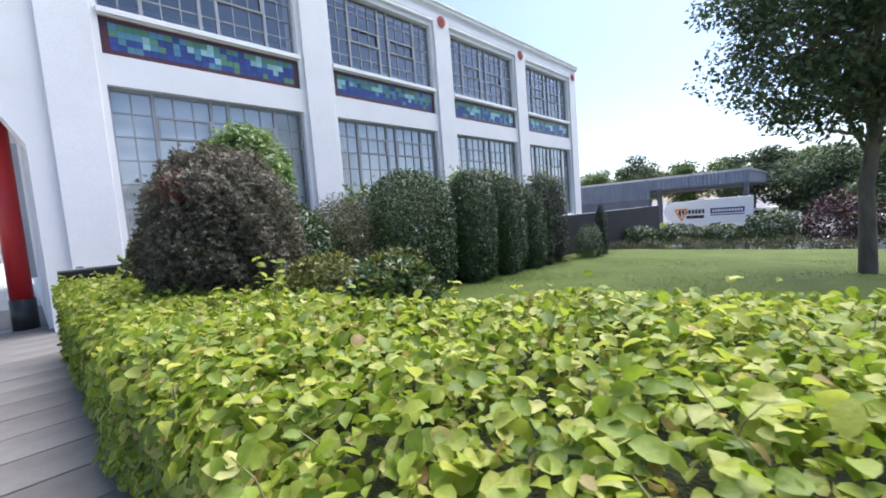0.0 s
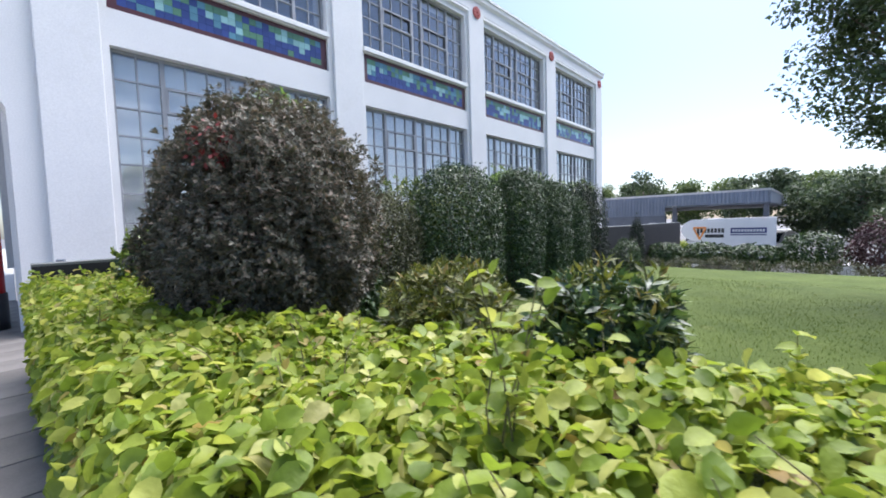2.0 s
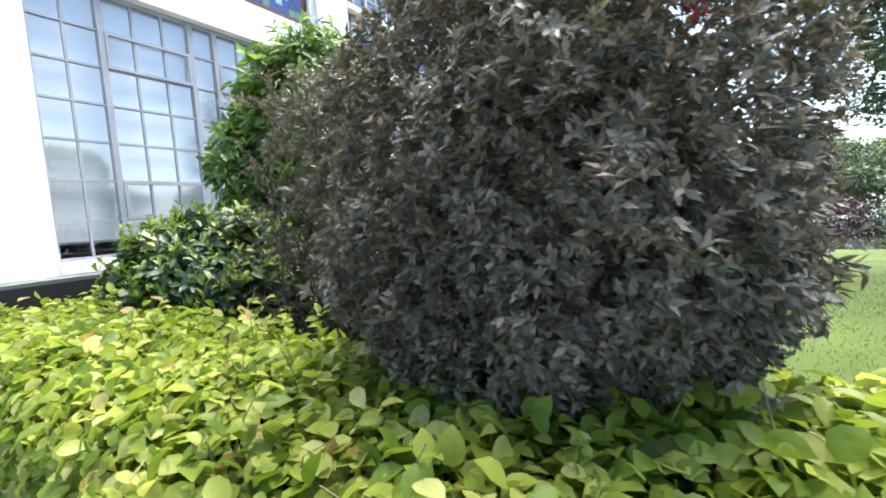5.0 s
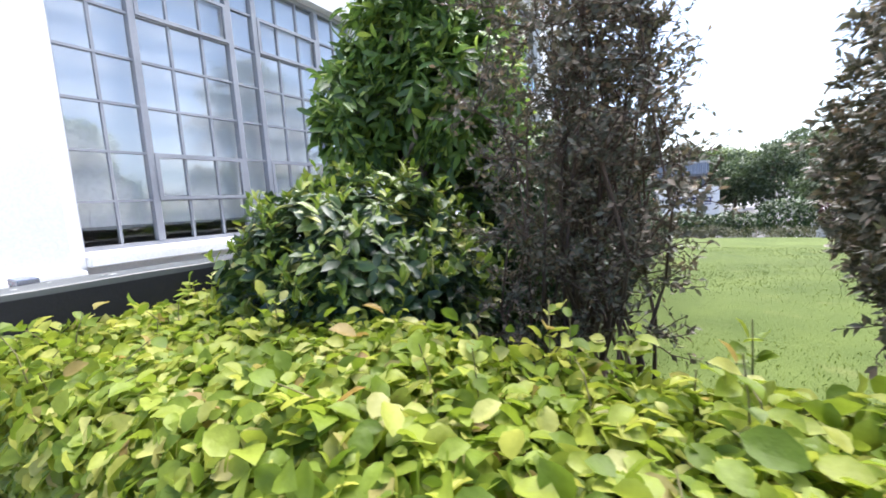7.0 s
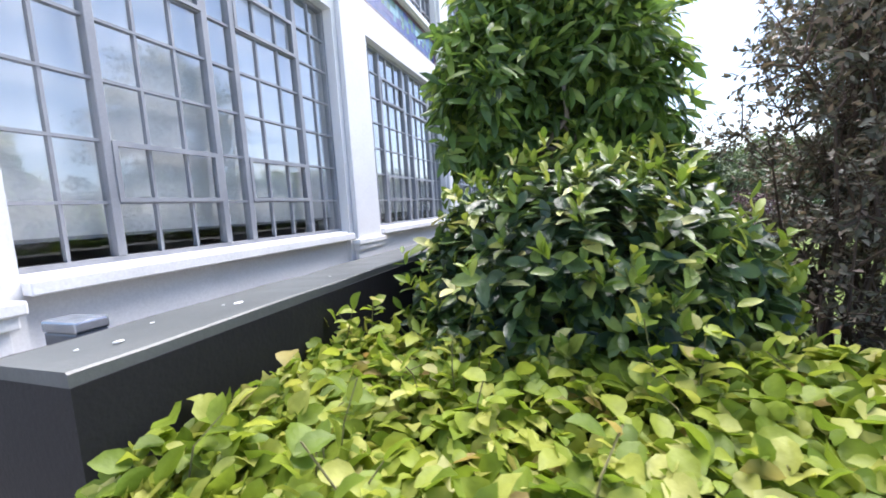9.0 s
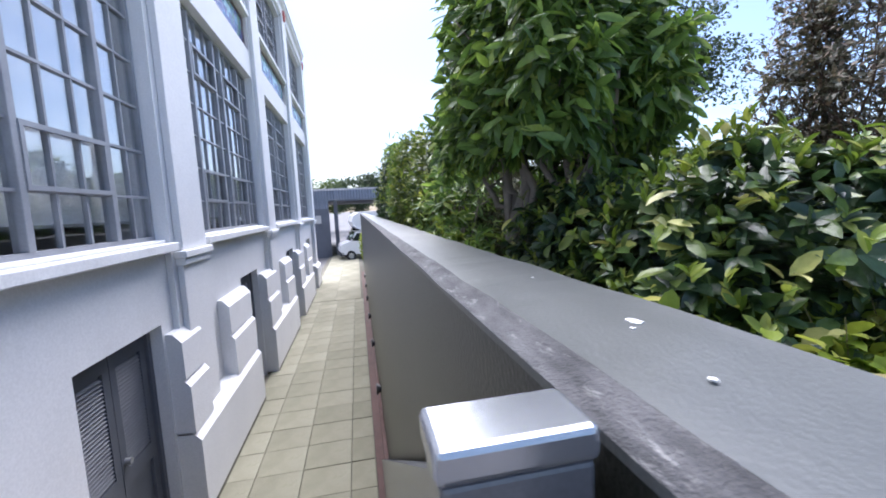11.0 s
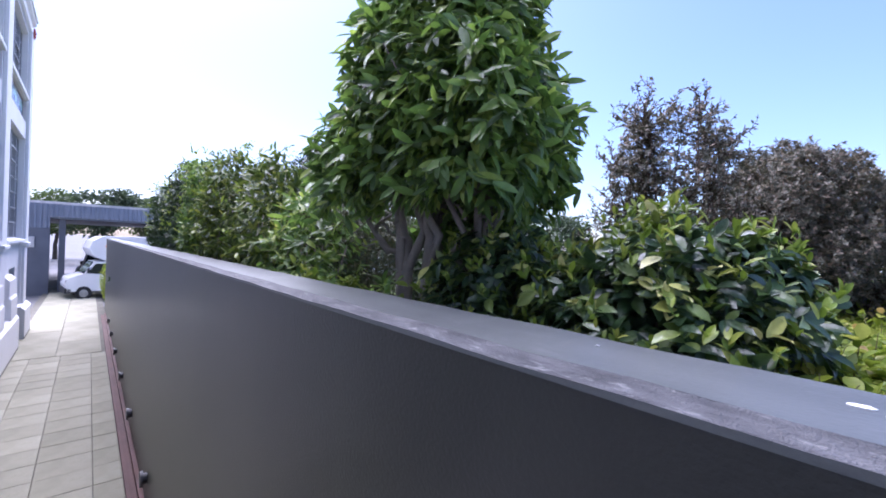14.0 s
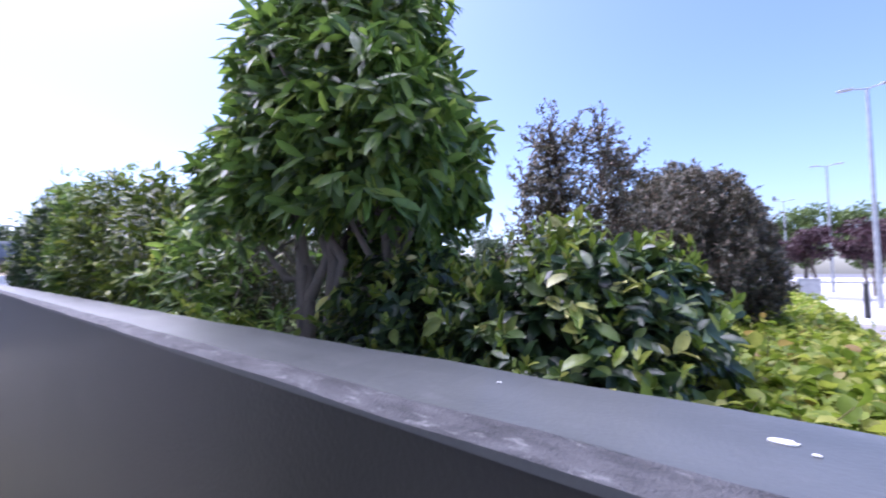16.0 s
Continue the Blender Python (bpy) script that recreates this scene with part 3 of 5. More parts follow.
for k, x in enumerate(X0):
    window(k + 1, x, SILL, HEAD, ROWS, "ground floor windows", 1.36 if k < 2 else 1.45)
for k, x in enumerate(X0):
    window(k + 5, x, SILL2, HEAD2, 5, "upper windows", 0)

# ---- tile panels under the upper windows ----
tile = bpy.data.meshes.new("tile")
bm = boxes([(-0.052, -0.012, -0.052, 0.052, 0.012, 0.052)])
bm.to_mesh(tile)
bm.free()
tile_sets = []
for m in M_TILES:
    t = tile.copy()
    t.materials.append(m)
    tile_sets.append(t)
for k, x in enumerate(X0):
    pan = thing("tile_panel", "frieze of blue, turquoise and green tiles in a maroon border", "tile panel", "tile friezes")
    pan.location = (x, 0.085, 4.66)
    part("border", boxes([(0.0, -0.02, 0.0, WIDE, 0.012, 0.10), (0.0, -0.02, 0.56, WIDE, 0.012, 0.64), (0.0, -0.02, 0.10, 0.13, 0.012, 0.56), (WIDE - 0.13, -0.02, 0.10, WIDE, 0.012, 0.56)]), M_MAROON, pan, "maroon glazed border")
    part("backing", boxes([(0.13, 0.0, 0.10, WIDE - 0.13, 0.012, 0.56)]), M_MAROON, pan)
    rng = random.Random(40 + k)
    cols, nrow = 28, 4
    pitch_x, pitch_z = (WIDE - 0.26) / cols, 0.46 / nrow
    for c in range(cols):
        motif = math.sin(c * 0.62 + 1.7 * k) + 0.5 * math.sin(c * 1.9 + k)
        for r in range(nrow):
            if motif > 0.25 and r >= 2 - (motif > 0.9):
                kind = 3 if r == 3 and rng.random() < 0.75 else (2 if rng.random() < 0.7 else 1)
            elif motif > -0.25 and r == 2:
                kind = rng.choice((2, 1, 3))
            elif r == 3:
                kind = rng.choice((3, 1, 0, 3))
            else:
                kind = 0 if rng.random() < 0.75 else rng.choice((1, 3))
            t = new("tile", tile_sets[kind])
            t.parent = pan
            t.location = (0.13 + (c + 0.5) * pitch_x, -0.006 + rng.uniform(-0.002, 0.002), 0.10 + (r + 0.5) * pitch_z)
            t.scale = (pitch_x / 0.107, 1, pitch_z / 0.107)

# ---- rosettes on the piers ----
for a, b in piers:
    ro = thing("rosette", "round red terracotta rosette on a white pier", "rosette", "rosettes on the piers")
    ro.location = ((a + b) / 2 if b < 13 else 12.94, -0.08, 7.52)
    bm = bmesh.new()
    rod(bm, (0, 0, 0), (0, -0.03, 0), 0.17, 0.165, 28)
    part("disc", bm, M_CLAY, ro)
    bm = bmesh.new()
    for q in range(8):
        an = q * math.pi / 4
        bmesh.ops.create_icosphere(bm, subdivisions=1, radius=1, matrix=Matrix.Translation((0.095 * math.cos(an), -0.03, 0.095 * math.sin(an))) @ Matrix.Rotation(-an, 4, "Y") @ Matrix.Diagonal((0.06, 0.022, 0.03, 1)))
    part("petals", bm, M_CLAY, ro)
    bm = bmesh.new()
    bmesh.ops.create_icosphere(bm, subdivisions=2, radius=0.035, matrix=Matrix.Translation((0, -0.035, 0)))
    part("boss", bm, M_CLAY, ro)

# ---- basement doors ----
for k, (a, b) in enumerate(DOORS):
    d = tagged(thing("door_%d" % (k + 1), "closed dark grey double door with louvred panels", "door", "basement doors", "structure"))
    y = 0.20
    part("door_frame", boxes([(a, y - 0.03, LOW, a + 0.06, y + 0.09, 0.32), (b - 0.06, y - 0.03, LOW, b, y + 0.09, 0.32), (a + 0.06, y - 0.03, 0.26, b - 0.06, y + 0.09, 0.32)]), M_DOOR, d)
    m = (a + b) / 2
    for u, w in ((a + 0.065, m - 0.004), (m + 0.004, b - 0.065)):
        leaf = part("door_leaf", boxes([(u, y, LOW + 0.01, u + 0.09, y + 0.045, 0.255), (w - 0.09, y, LOW + 0.01, w, y + 0.045, 0.255), (u + 0.09, y, 0.13, w - 0.09, y + 0.045, 0.255), (u + 0.09, y, LOW + 0.01, w - 0.09, y + 0.045, LOW + 0.2), (u + 0.09, y, -0.95, w - 0.09, y + 0.045, -0.8), (u + 0.09, y + 0.03, LOW + 0.2, w - 0.09, y + 0.045, 0.13)]), M_DOOR, d)
        for q in range(26):
            z = -0.78 + q * 0.034
            bm = bmesh.new()
            prism(bm, [(y + 0.004, z), (y + 0.03, z + 0.022), (y + 0.03, z + 0.028), (y + 0.004, z + 0.007)], "x", u + 0.09, w - 0.09)
            part("slat", bm, M_DOOR, leaf)
    bm = bmesh.new()
    rod(bm, (m + 0.06, y, -0.72), (m + 0.06, y - 0.05, -0.72), 0.028, 0.028, 12)
    part("door_handle", bm, M_GALV, d, "small round steel knob")

# ---- lower walkway ----
tagged(part("walkway_bed", boxes([(-4.86, -2.1, LOW - 0.2, 27, 0.2, LOW - 0.035)]), M_JOINT), "dark bedding under the walkway paving", "floor", "", "structure")
tagged(part("wall_drop", boxes([(-5.5, -2.1, LOW - 0.2, -4.86, 0.0, GROUND - 0.004)]), M_BLACK), "black retaining wall at the head of the walkway", "wall", "", "structure")
part_y = [-0.02, -0.50, -1.06, -1.64, -1.94]

# black retaining wall with a worn sloping coping
WALL_A, WALL_B, WTOP = -5.50, 17.3, 1.18
bm = bmesh.new()
prism(bm, [(-2.38, LOW - 0.2), (-2.10, LOW - 0.2), (-2.10, WTOP - 0.020), (-2.38, WTOP - 0.020)], "x", WALL_A, WALL_B)
wall = tagged(part("wall_garden", bm, M_BLACK), "black painted masonry retaining wall with a worn top", "wall", "", "structure")
bm, edge_bm = bmesh.new(), bmesh.new()
steps = 90
sect = [(-2.381, WTOP - 0.020), (-2.099, WTOP - 0.020), (-2.099, WTOP - 0.009), (-2.152, WTOP + 0.003), (-2.377, WTOP + 0.006), (-2.381, WTOP + 0.002)]
rings = []
for q in range(steps + 1):
    x = WALL_A - 0.004 + (WALL_B - WALL_A + 0.008) * (q / steps) ** 1.7
    rings.append([bm.verts.new((x, u + 0.004 * noise.noise((x * 3, u * 9, 1)), v + (0.005 * noise.noise((x * 4, u * 7, 5)) if v > WTOP - 0.019 else 0))) for u, v in sect])
for r0, r1 in zip(rings, rings[1:]):
    for j in range(len(sect)):
        if j == 2:
            edge_bm.faces.new([edge_bm.verts.new(v.co) for v in (r0[2], r1[2], r1[3], r0[3])])
        else:
            bm.faces.new((r0[j], r1[j], r1[(j + 1) % len(sect)], r0[(j + 1) % len(sect)]))
bmesh.ops.remove_doubles(edge_bm, verts=edge_bm.verts[:], dist=0.0004)
bmesh.ops.subdivide_edges(edge_bm, edges=edge_bm.edges[:], cuts=3, use_grid_fill=True)
for v in edge_bm.verts:
    v.co.z += 0.0016 * noise.noise((v.co.x * 60, v.co.y * 60, 3))
bmesh.ops.recalc_face_normals(edge_bm, faces=edge_bm.faces[:])
if edge_bm.faces[:][0].normal.z < 0:
    bmesh.ops.reverse_faces(edge_bm, faces=edge_bm.faces[:])
bm.faces.new(rings[0])
bm.faces.new(rings[-1][::-1])
bmesh.ops.recalc_face_normals(bm, faces=bm.faces[:])
# thin facing on hedge side and end; its darker colour stands for shade
part("shaded_face", boxes([(WALL_A - 0.004, -2.385, LOW, WALL_B, -2.381, WTOP - 0.02), (WALL_A - 0.004, -2.381, LOW, WALL_A, -2.10, WTOP - 0.02)]), M_BLACK_SHADED, wall, "black paint darkened for the shade by the hedge")
part("coping", bm, M_COPING, wall, "smooth blue-grey coping")
part("worn_edge", edge_bm, M_EDGE, wall, "rough worn sloping edge with pale scuffs")

rng = random.Random(5)
for x, y, r in ((-5.09, -2.285, 0.014), (-5.115, -2.262, 0.004), (-5.27, -2.23, 0.005), (-4.72, -2.30, 0.004), (-5.38, -2.30, 0.008), (-5.43, -2.27, 0.004)):
    bm = bmesh.new()
    r *= 0.65
    ring = [bm.verts.new((r * 1.5 * math.cos(a) * rng.uniform(0.7, 1.3), r * math.sin(a) * rng.uniform(0.7, 1.3), 0)) for a in [q * math.pi / 7 for q in range(14)]]
    bm.faces.new(ring)
    r2 = bmesh.ops.extrude_face_region(bm, geom=bm.faces[:])
    bmesh.ops.translate(bm, verts=[v for v in r2["geom"] if isinstance(v, bmesh.types.BMVert)], vec=(0, 0, 0.0015))
    bmesh.ops.recalc_face_normals(bm, faces=bm.faces[:])
    ob = tagged(part("white_mark", bm, M_DROP), "small dried white mark on the wall top", "mark", "white marks on the wall")
    ob.location = (x, y, WTOP + 0.006)

# rust-brown gutter along the wall foot and the pipe ends above it
bm = boxes([(-4.86, -2.10, LOW - 0.1, 15.5, -2.05, LOW + 0.06), (-4.86, -1.975, LOW - 0.1, 15.5, -1.945, LOW + 0.015), (-4.86, -2.05, LOW - 0.1, 15.5, -1.975, LOW - 0.02)], 0.004)
tagged(part("gutter", bm, M_RUST), "rust-brown drainage channel at the wall foot", "gutter", "", "structure")
for q in range(7):
    pipe = thing("pipe_end", "short black iron pipe end on the wall foot", "pipe", "pipe ends along the wall")
    pipe.location = (0.57 + 2.23 * q - 2.23, -2.10, -1.43)
    bm = bmesh.new()
    rod(bm, (0, 0.0, 0), (0, 0.04, 0), 0.06, 0.06, 18)
    part("stub", bm, M_IRON, pipe)
    bm = bmesh.new()
    rod(bm, (0, 0.04, 0), (0, 0.07, 0), 0.09, 0.085, 18)
    part("cap", bm, M_IRON, pipe)

# guard post and panel at the head of the walkway
post = thing("guard_post", "square grey steel post with a flat cap beside the wall", "post")
post.location = (-5.292, -2.016, GROUND)
part("shaft", boxes([(-0.032, -0.058, 0.0, 0.032, 0.058, 1.05)], 0.004), M_POST, post)
part("cap", boxes([(-0.034, -0.062, 1.05, 0.034, 0.062, 1.078)], 0.006), M_CAP_SKY, post, "shiny flat cap, lightened for the sky reflected in it")

# stairs down to the walkway and their solid balustrade along the wall
stair = tagged(new("stairs"), "concrete steps down to the sunken walkway", "stairs", "", "structure")
rise, going = (GROUND - LOW) / 11, 0.275
for q in range(10):
    part("step", boxes([(-4.86 + going * q, -1.86, LOW - 0.1, -4.86 + going * (q + 1), -0.02, GROUND - rise * (q + 1))], 0.008), M_PATH, stair)
bal = thing("stair_balustrade", "solid dark grey steel balustrade sloping down beside the wall", "balustrade")
bm = bmesh.new()
prism(bm, [(-5.24, 1.09), (-1.0, -1.61), (-1.0, -1.79), (-1.9, -1.79), (-5.24, 0.12)], "y", -2.035, -2.01)
part("plate", bm, M_POST, bal)
bm = bmesh.new()
prism(bm, [(-5.29, 1.125), (-5.29, 1.145), (-0.97, -1.607), (-0.97, -1.632)], "y", -2.045, -2.0)
part("top_rail", bm, M_POST, bal)

# ---- hedge ----
def hedge_right(y):
    return np.interp(y, [-12, -8.8, -7.8, -7.3, -6.6, -5.8, -5.3, -4.2, -2.4], [-2.5, -3.45, -3.85, -4.28, -4.48, -4.48, -4.72, -4.78, -4.75])


SPRIGS = [(-5.03, -7.08, 1.31), (-4.85, -2.49, 1.12), (-5.06, -3.23, 1.15)]


def hedge():
    h = thing("hedge", "trimmed light green hornbeam hedge beside the paved path", "hedge")
    left, top = -5.56, 1.03
    # solid core added to stop see-through; its dark colour stands for inner shade
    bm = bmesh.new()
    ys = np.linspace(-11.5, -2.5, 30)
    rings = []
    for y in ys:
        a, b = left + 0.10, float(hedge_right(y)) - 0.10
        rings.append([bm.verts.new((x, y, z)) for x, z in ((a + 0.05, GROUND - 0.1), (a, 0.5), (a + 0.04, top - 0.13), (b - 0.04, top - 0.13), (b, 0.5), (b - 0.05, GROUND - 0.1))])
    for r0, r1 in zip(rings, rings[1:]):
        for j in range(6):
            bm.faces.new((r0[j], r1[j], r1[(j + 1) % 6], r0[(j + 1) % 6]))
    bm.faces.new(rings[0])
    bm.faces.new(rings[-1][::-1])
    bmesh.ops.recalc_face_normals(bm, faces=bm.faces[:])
    part("dark_core", bm, M_DARKCORE, h, "solid dark core added inside the hedge to block the view through")
    r = np.random.default_rng(11)
    # top
    n = 42000
    y = -2.42 - 9.2 * r.random(n) ** 1.15
    b = hedge_right(y)
    x = left + (b - left) * r.random(n)
    edge = np.minimum(np.minimum(x - left, b - x), 0.16) / 0.16
    z = top - 0.10 * (1 - edge) ** 2 - 0.13 * r.random(n) ** 1.5 + 0.05 * lumps(np.stack([x * 2, y * 2, 0 * x], 1), 2.2, 3) + 0.025 * lumps(np.stack([x, y, 0 * x], 1), 22.0, 4) + 0.02
    z += (r.random(n) < 0.02) * r.random(n) * 0.10
    pos = np.stack([x, y, z], 1)
    out = np.stack([np.where(x - left < b - x, -1, 1) * (1 - edge), 0 * x, 0.9 + 0 * x], 1)
    nrm = unit(out + r.normal(0, 0.58, (n, 3)))
    tip = unit(r.normal(0, 1, (n, 3)) * [1, 1, 0.45] + [0, 0, -0.15])
    L = 0.051 * (0.45 + 0.85 * r.random(n))
    leaf_mesh("top_leaves", pos, nrm, tip, L, L * (0.62 + 0.2 * r.random(n)), M_HEDGE, h, "bright yellow-green leaves", True)
    # sides
    n = 16000
    y = -2.42 - 9.0 * r.random(n)
    z = GROUND + (top - GROUND) * r.random(n) ** 0.8
    s = r.random(n) < 0.62
    b = hedge_right(y)
    off = 0.12 * r.random(n) ** 1.4 + 0.05 * lumps(np.stack([y * 2, z * 3, 0 * y], 1), 2.5, 8)
    x = np.where(s, left + 0.02 + off, b - 0.02 - off)
    pos = np.stack([x, y, z], 1)
    nrm = unit(np.stack([np.where(s, -1.0, 1.0), 0 * x, 0.45 + 0 * x], 1) + r.normal(0, 0.45, (n, 3)))
    tip = unit(r.normal(0, 0.8, (n, 3)) + [0, 0, -0.8])
    L = 0.052 * (0.6 + 0.75 * r.random(n))
    leaf_mesh("side_leaves", pos, nrm, tip, L, L * 0.72, M_HEDGE, h, "green leaves on the hedge flanks", True)
    # end by the wall
    n = 3500
    x, z = left + (0.85) * r.random(n), GROUND + (top - GROUND) * r.random(n)
    pos = np.stack([x, -2.43 - 0.1 * r.random(n), z], 1)
    nrm = unit(r.normal(0, 0.4, (n, 3)) + [0, 1, 0.4])
    leaf_mesh("end_leaves", pos, nrm, unit(r.normal(0, 0.8, (n, 3)) + [0, 0, -0.8]), 0.05 * (0.7 + 0.6 * r.random(n)), 0.034, M_HEDGE, h, "", True)
    # upright young shoots
    nodes = []
    for q in range(210):
        y0 = -2.5 - 8.5 * r.random()
        x0 = left + 0.05 + (float(hedge_right(y0)) - left - 0.1) * r.random()
        hgt = 0.02 + 0.11 * r.random() ** 1.5
        e = (x0 + r.normal(0, 0.06), y0 + r.normal(0, 0.06), top + hgt)
        bm = bmesh.new()
        limb(bm, [(x0, y0, top - 0.1), ((x0 + e[0]) / 2 + r.normal(0, 0.01), (y0 + e[1]) / 2, top + hgt * 0.4), e], 0.0022, 0.0012, 4)
        part("shoot", bm, M_SHOOT, h)
        for t in (0.4, 0.52, 0.64, 0.76, 0.88, 1.0):
            nodes.append((np.array([x0 + (e[0] - x0) * t, y0 + (e[1] - y0) * t, top - 0.1 + (hgt + 0.1) * t]), np.array([r.normal(0, 0.4), r.normal(0, 0.4), 1.0])))
    # taller sprigs that escaped the shears
    for x0, y0, zt in SPRIGS:
        for _ in range(4):
            e = np.array([x0 + r.normal(0, 0.05), y0 + r.normal(0, 0.05), zt + r.normal(0, 0.03)])
            b0 = np.array([x0 + r.normal(0, 0.03), y0 + r.normal(0, 0.03), top - 0.1])
            bm = bmesh.new()
            limb(bm, [tuple(b0), tuple((b0 + e) / 2 + r.normal(0, 0.012, 3)), tuple(e)], 0.0028, 0.0013, 5)
            part("shoot", bm, M_SHOOT, h)
            nodes += [(b0 + (e - b0) * t, np.array([r.normal(0, 0.5), r.normal(0, 0.5), 0.8])) for t in np.linspace(0.3, 1.0, 9)]
    cluster_leaves("shoot_leaves", nodes, 2, 0.046, 0.031, M_HEDGE, 12, h, "fresh leaves on the young shoots")
    return h


# dark tone of the added hedge core, for the dimness between the leaves
M_DARKCORE = surface("hedge_inner_dark", (0.018, 0.028, 0.010), (0.05, 0.065, 0.022), 14, 70, 0.95, 1.0, 0.03)
hedge()


def stems(base, tops, r0, r1, bend, seed, mat, parent, name="stem", label=""):
    rng = np.random.default_rng(seed)
    for tp in tops:
        b = (base[0] + rng.normal(0, 0.06), base[1] + rng.normal(0, 0.06), base[2])
        bm = bmesh.new()
        limb(bm, wander(rng, b, tp, bend), r0 * rng.uniform(0.7, 1.2), r1)
        part(name, bm, mat, parent, label, True)


def shrub(name, label, centre, radii, count, leaf, mat, seed, stem_mat=None, n_stems=8, **kw):
    """A rounded shrub: stems from the soil and a leafy crown."""
    s = thing(name, label, "shrub")
    rng = np.random.default_rng(seed)
    tops = [tuple(np.array(centre) + unit(rng.normal(0, 1, (1, 3)) + [0, 0, 0.4])[0] * np.array(radii) * 0.75) for _ in range(n_stems)]
    stems((centre[0], centre[1], GROUND - 0.15), tops, 0.014, 0.004, 0.05, seed, stem_mat or M_TWIG, s)
    crown_leaves("crown", centre, radii, count, leaf[0], leaf[1], mat, seed, s, **kw)
    return s


# big rounded dark shrub behind the hedge, with a patch of red young leaves
def tufts(centre, radii, count, seed, power=2.2, low=-0.95, depth=0.13, fine_depth=0.11, taper=0.0):
    """Shoot tips on a crown that bulges and sinks at two scales, the hollows left open."""
    r = np.random.default_rng(seed)
    d = unit(r.normal(0, 1, (count * 3, 3)))
    d = d[d[:, 2] > low]
    swell, fine = lumps(d, 4.0, seed), lumps(d, 13.0, seed + 1)
    keep = r.random(len(d)) < 0.62 + 0.45 * fine
    d, swell, fine = d[keep][:count], swell[keep][:count], fine[keep][:count]
    sup = (np.abs(d) ** power).sum(1) ** (-1 / power)
    rad = sup * (1 + depth * swell + fine_depth * fine) * (1 - 0.16 * r.random(len(d)) ** 1.6) * (1 + (r.random(len(d)) < 0.03) * r.random(len(d)) * 0.10)
    p = d * rad[:, None] * np.array(radii)
    p[:, :2] *= 1 - taper * np.clip(-p[:, 2:] / radii[2], 0, 1)
    p += np.array(centre)
    out = unit(d / np.array(radii) * min(radii) + r.normal(0, 0.45, d.shape) + [0, 0, 0.35])
    return list(zip(p, out))


dark = thing("dark_shrub", "large rounded dark purple-green shrub rising behind the hedge", "shrub")
crown_leaves("inner_leaves", (-4.60, -5.22, 1.27), (0.42, 0.45, 0.76), 30000, 0.036, 0.018, M_COPPER, 25, dark, "", shell=0.3, power=2.4, low=-0.5)
cluster_leaves("crown", tufts((-4.60, -5.22, 1.27), (0.59, 0.61, 0.88), 8000, 21, 2.5, -0.30, 0.10, 0.11, 0.8), 11, 0.025, 0.0105, M_COPPER, 24, dark, "tufts of small dark leaves", 0.25, False, 0.85)
crown_leaves("red_leaves", (-5.0, -5.56, 1.80), (0.10, 0.07, 0.11), 120, 0.026, 0.014, M_REDLEAF, 22, dark, "patch of red young leaves", shell=0.2)
# looser dark shrub nearer the building
def branching(t, base, centre, radii, n_stems, mat, seed, leaf, per=4, power=2.0):
    """Stems that fork into side branches and fine twigs, with small leaves along the twigs."""
    r = np.random.default_rng(seed)
    c, rad = np.array(centre), np.array(radii)
    nodes = []
    for q in range(n_stems):
        d = unit(r.normal(0, 1, (1, 3)) + [0, 0, 0.55])[0]
        end = c + d * (np.abs(d) ** power).sum() ** (-1 / power) * rad * r.uniform(0.72, 1.02)
        start = np.array(base) + [r.normal(0, 0.09), r.normal(0, 0.09), 0]
        pts = [np.array(p) for p in wander(r, tuple(start), tuple(end), 0.05, 8)]
        bm = bmesh.new()
        limb(bm, [tuple(p) for p in pts], r.uniform(0.008, 0.014), 0.0025, 6)
        for k in range(5, len(pts)):
            for _ in range(2 + k // 2):
                side = unit(r.normal(0, 1, (1, 3)) + d * 0.6 + [0, 0, 0.35])[0]
                tw = [pts[k]]
                for _k in range(4):
                    side = unit((side + r.normal(0, 0.28, 3) + [0, 0, 0.08])[None])[0]
                    tw.append(tw[-1] + side * r.uniform(0.03, 0.055))
                    for _n in range(2):
                        nodes.append((tw[-1] + r.normal(0, 0.008, 3), side))
                    if r.random() < 0.7:
                        s2 = unit((side + r.normal(0, 0.7, 3))[None])[0]
                        e2 = tw[-1] + s2 * r.uniform(0.03, 0.08)
                        limb(bm, [tuple(tw[-1]), tuple((tw[-1] + e2) / 2 + r.normal(0, 0.004, 3)), tuple(e2)], 0.0018, 0.0009, 3)
                        nodes.append((e2, s2))
                        nodes.append(((tw[-1] + e2) / 2, s2))
                limb(bm, [tuple(p) for p in tw], 0.0035, 0.0012, 4)
        part("stem", bm, M_TWIG, t)
    cluster_leaves("twig_leaves", nodes, per, leaf[0], leaf[1], mat, seed + 1, t, "", 0.1, False, 0.8)


loose = thing("loose_dark_shrub", "tall loose dark shrub with bare lower stems", "shrub")
branching(loose, (-4.26, -3.95, GROUND - 0.15), (-4.26, -3.94, 1.50), (0.38, 0.33, 0.68), 36, M_COPPER, 23, (0.026, 0.013), 2, 2.6)
cluster_leaves("crown", tufts((-4.27, -3.95, 1.76), (0.31, 0.29, 0.44), 520, 33, 2.3, -0.1), 8, 0.026, 0.012, M_COPPER, 34, loose, "tufts of small dark leaves", 0.2, False, 0.85)
branching(dark, (-4.60, -5.22, GROUND - 0.15), (-4.60, -5.22, 1.27), (0.50, 0.54, 0.74), 30, M_COPPER, 27, (0.025, 0.011), 3)
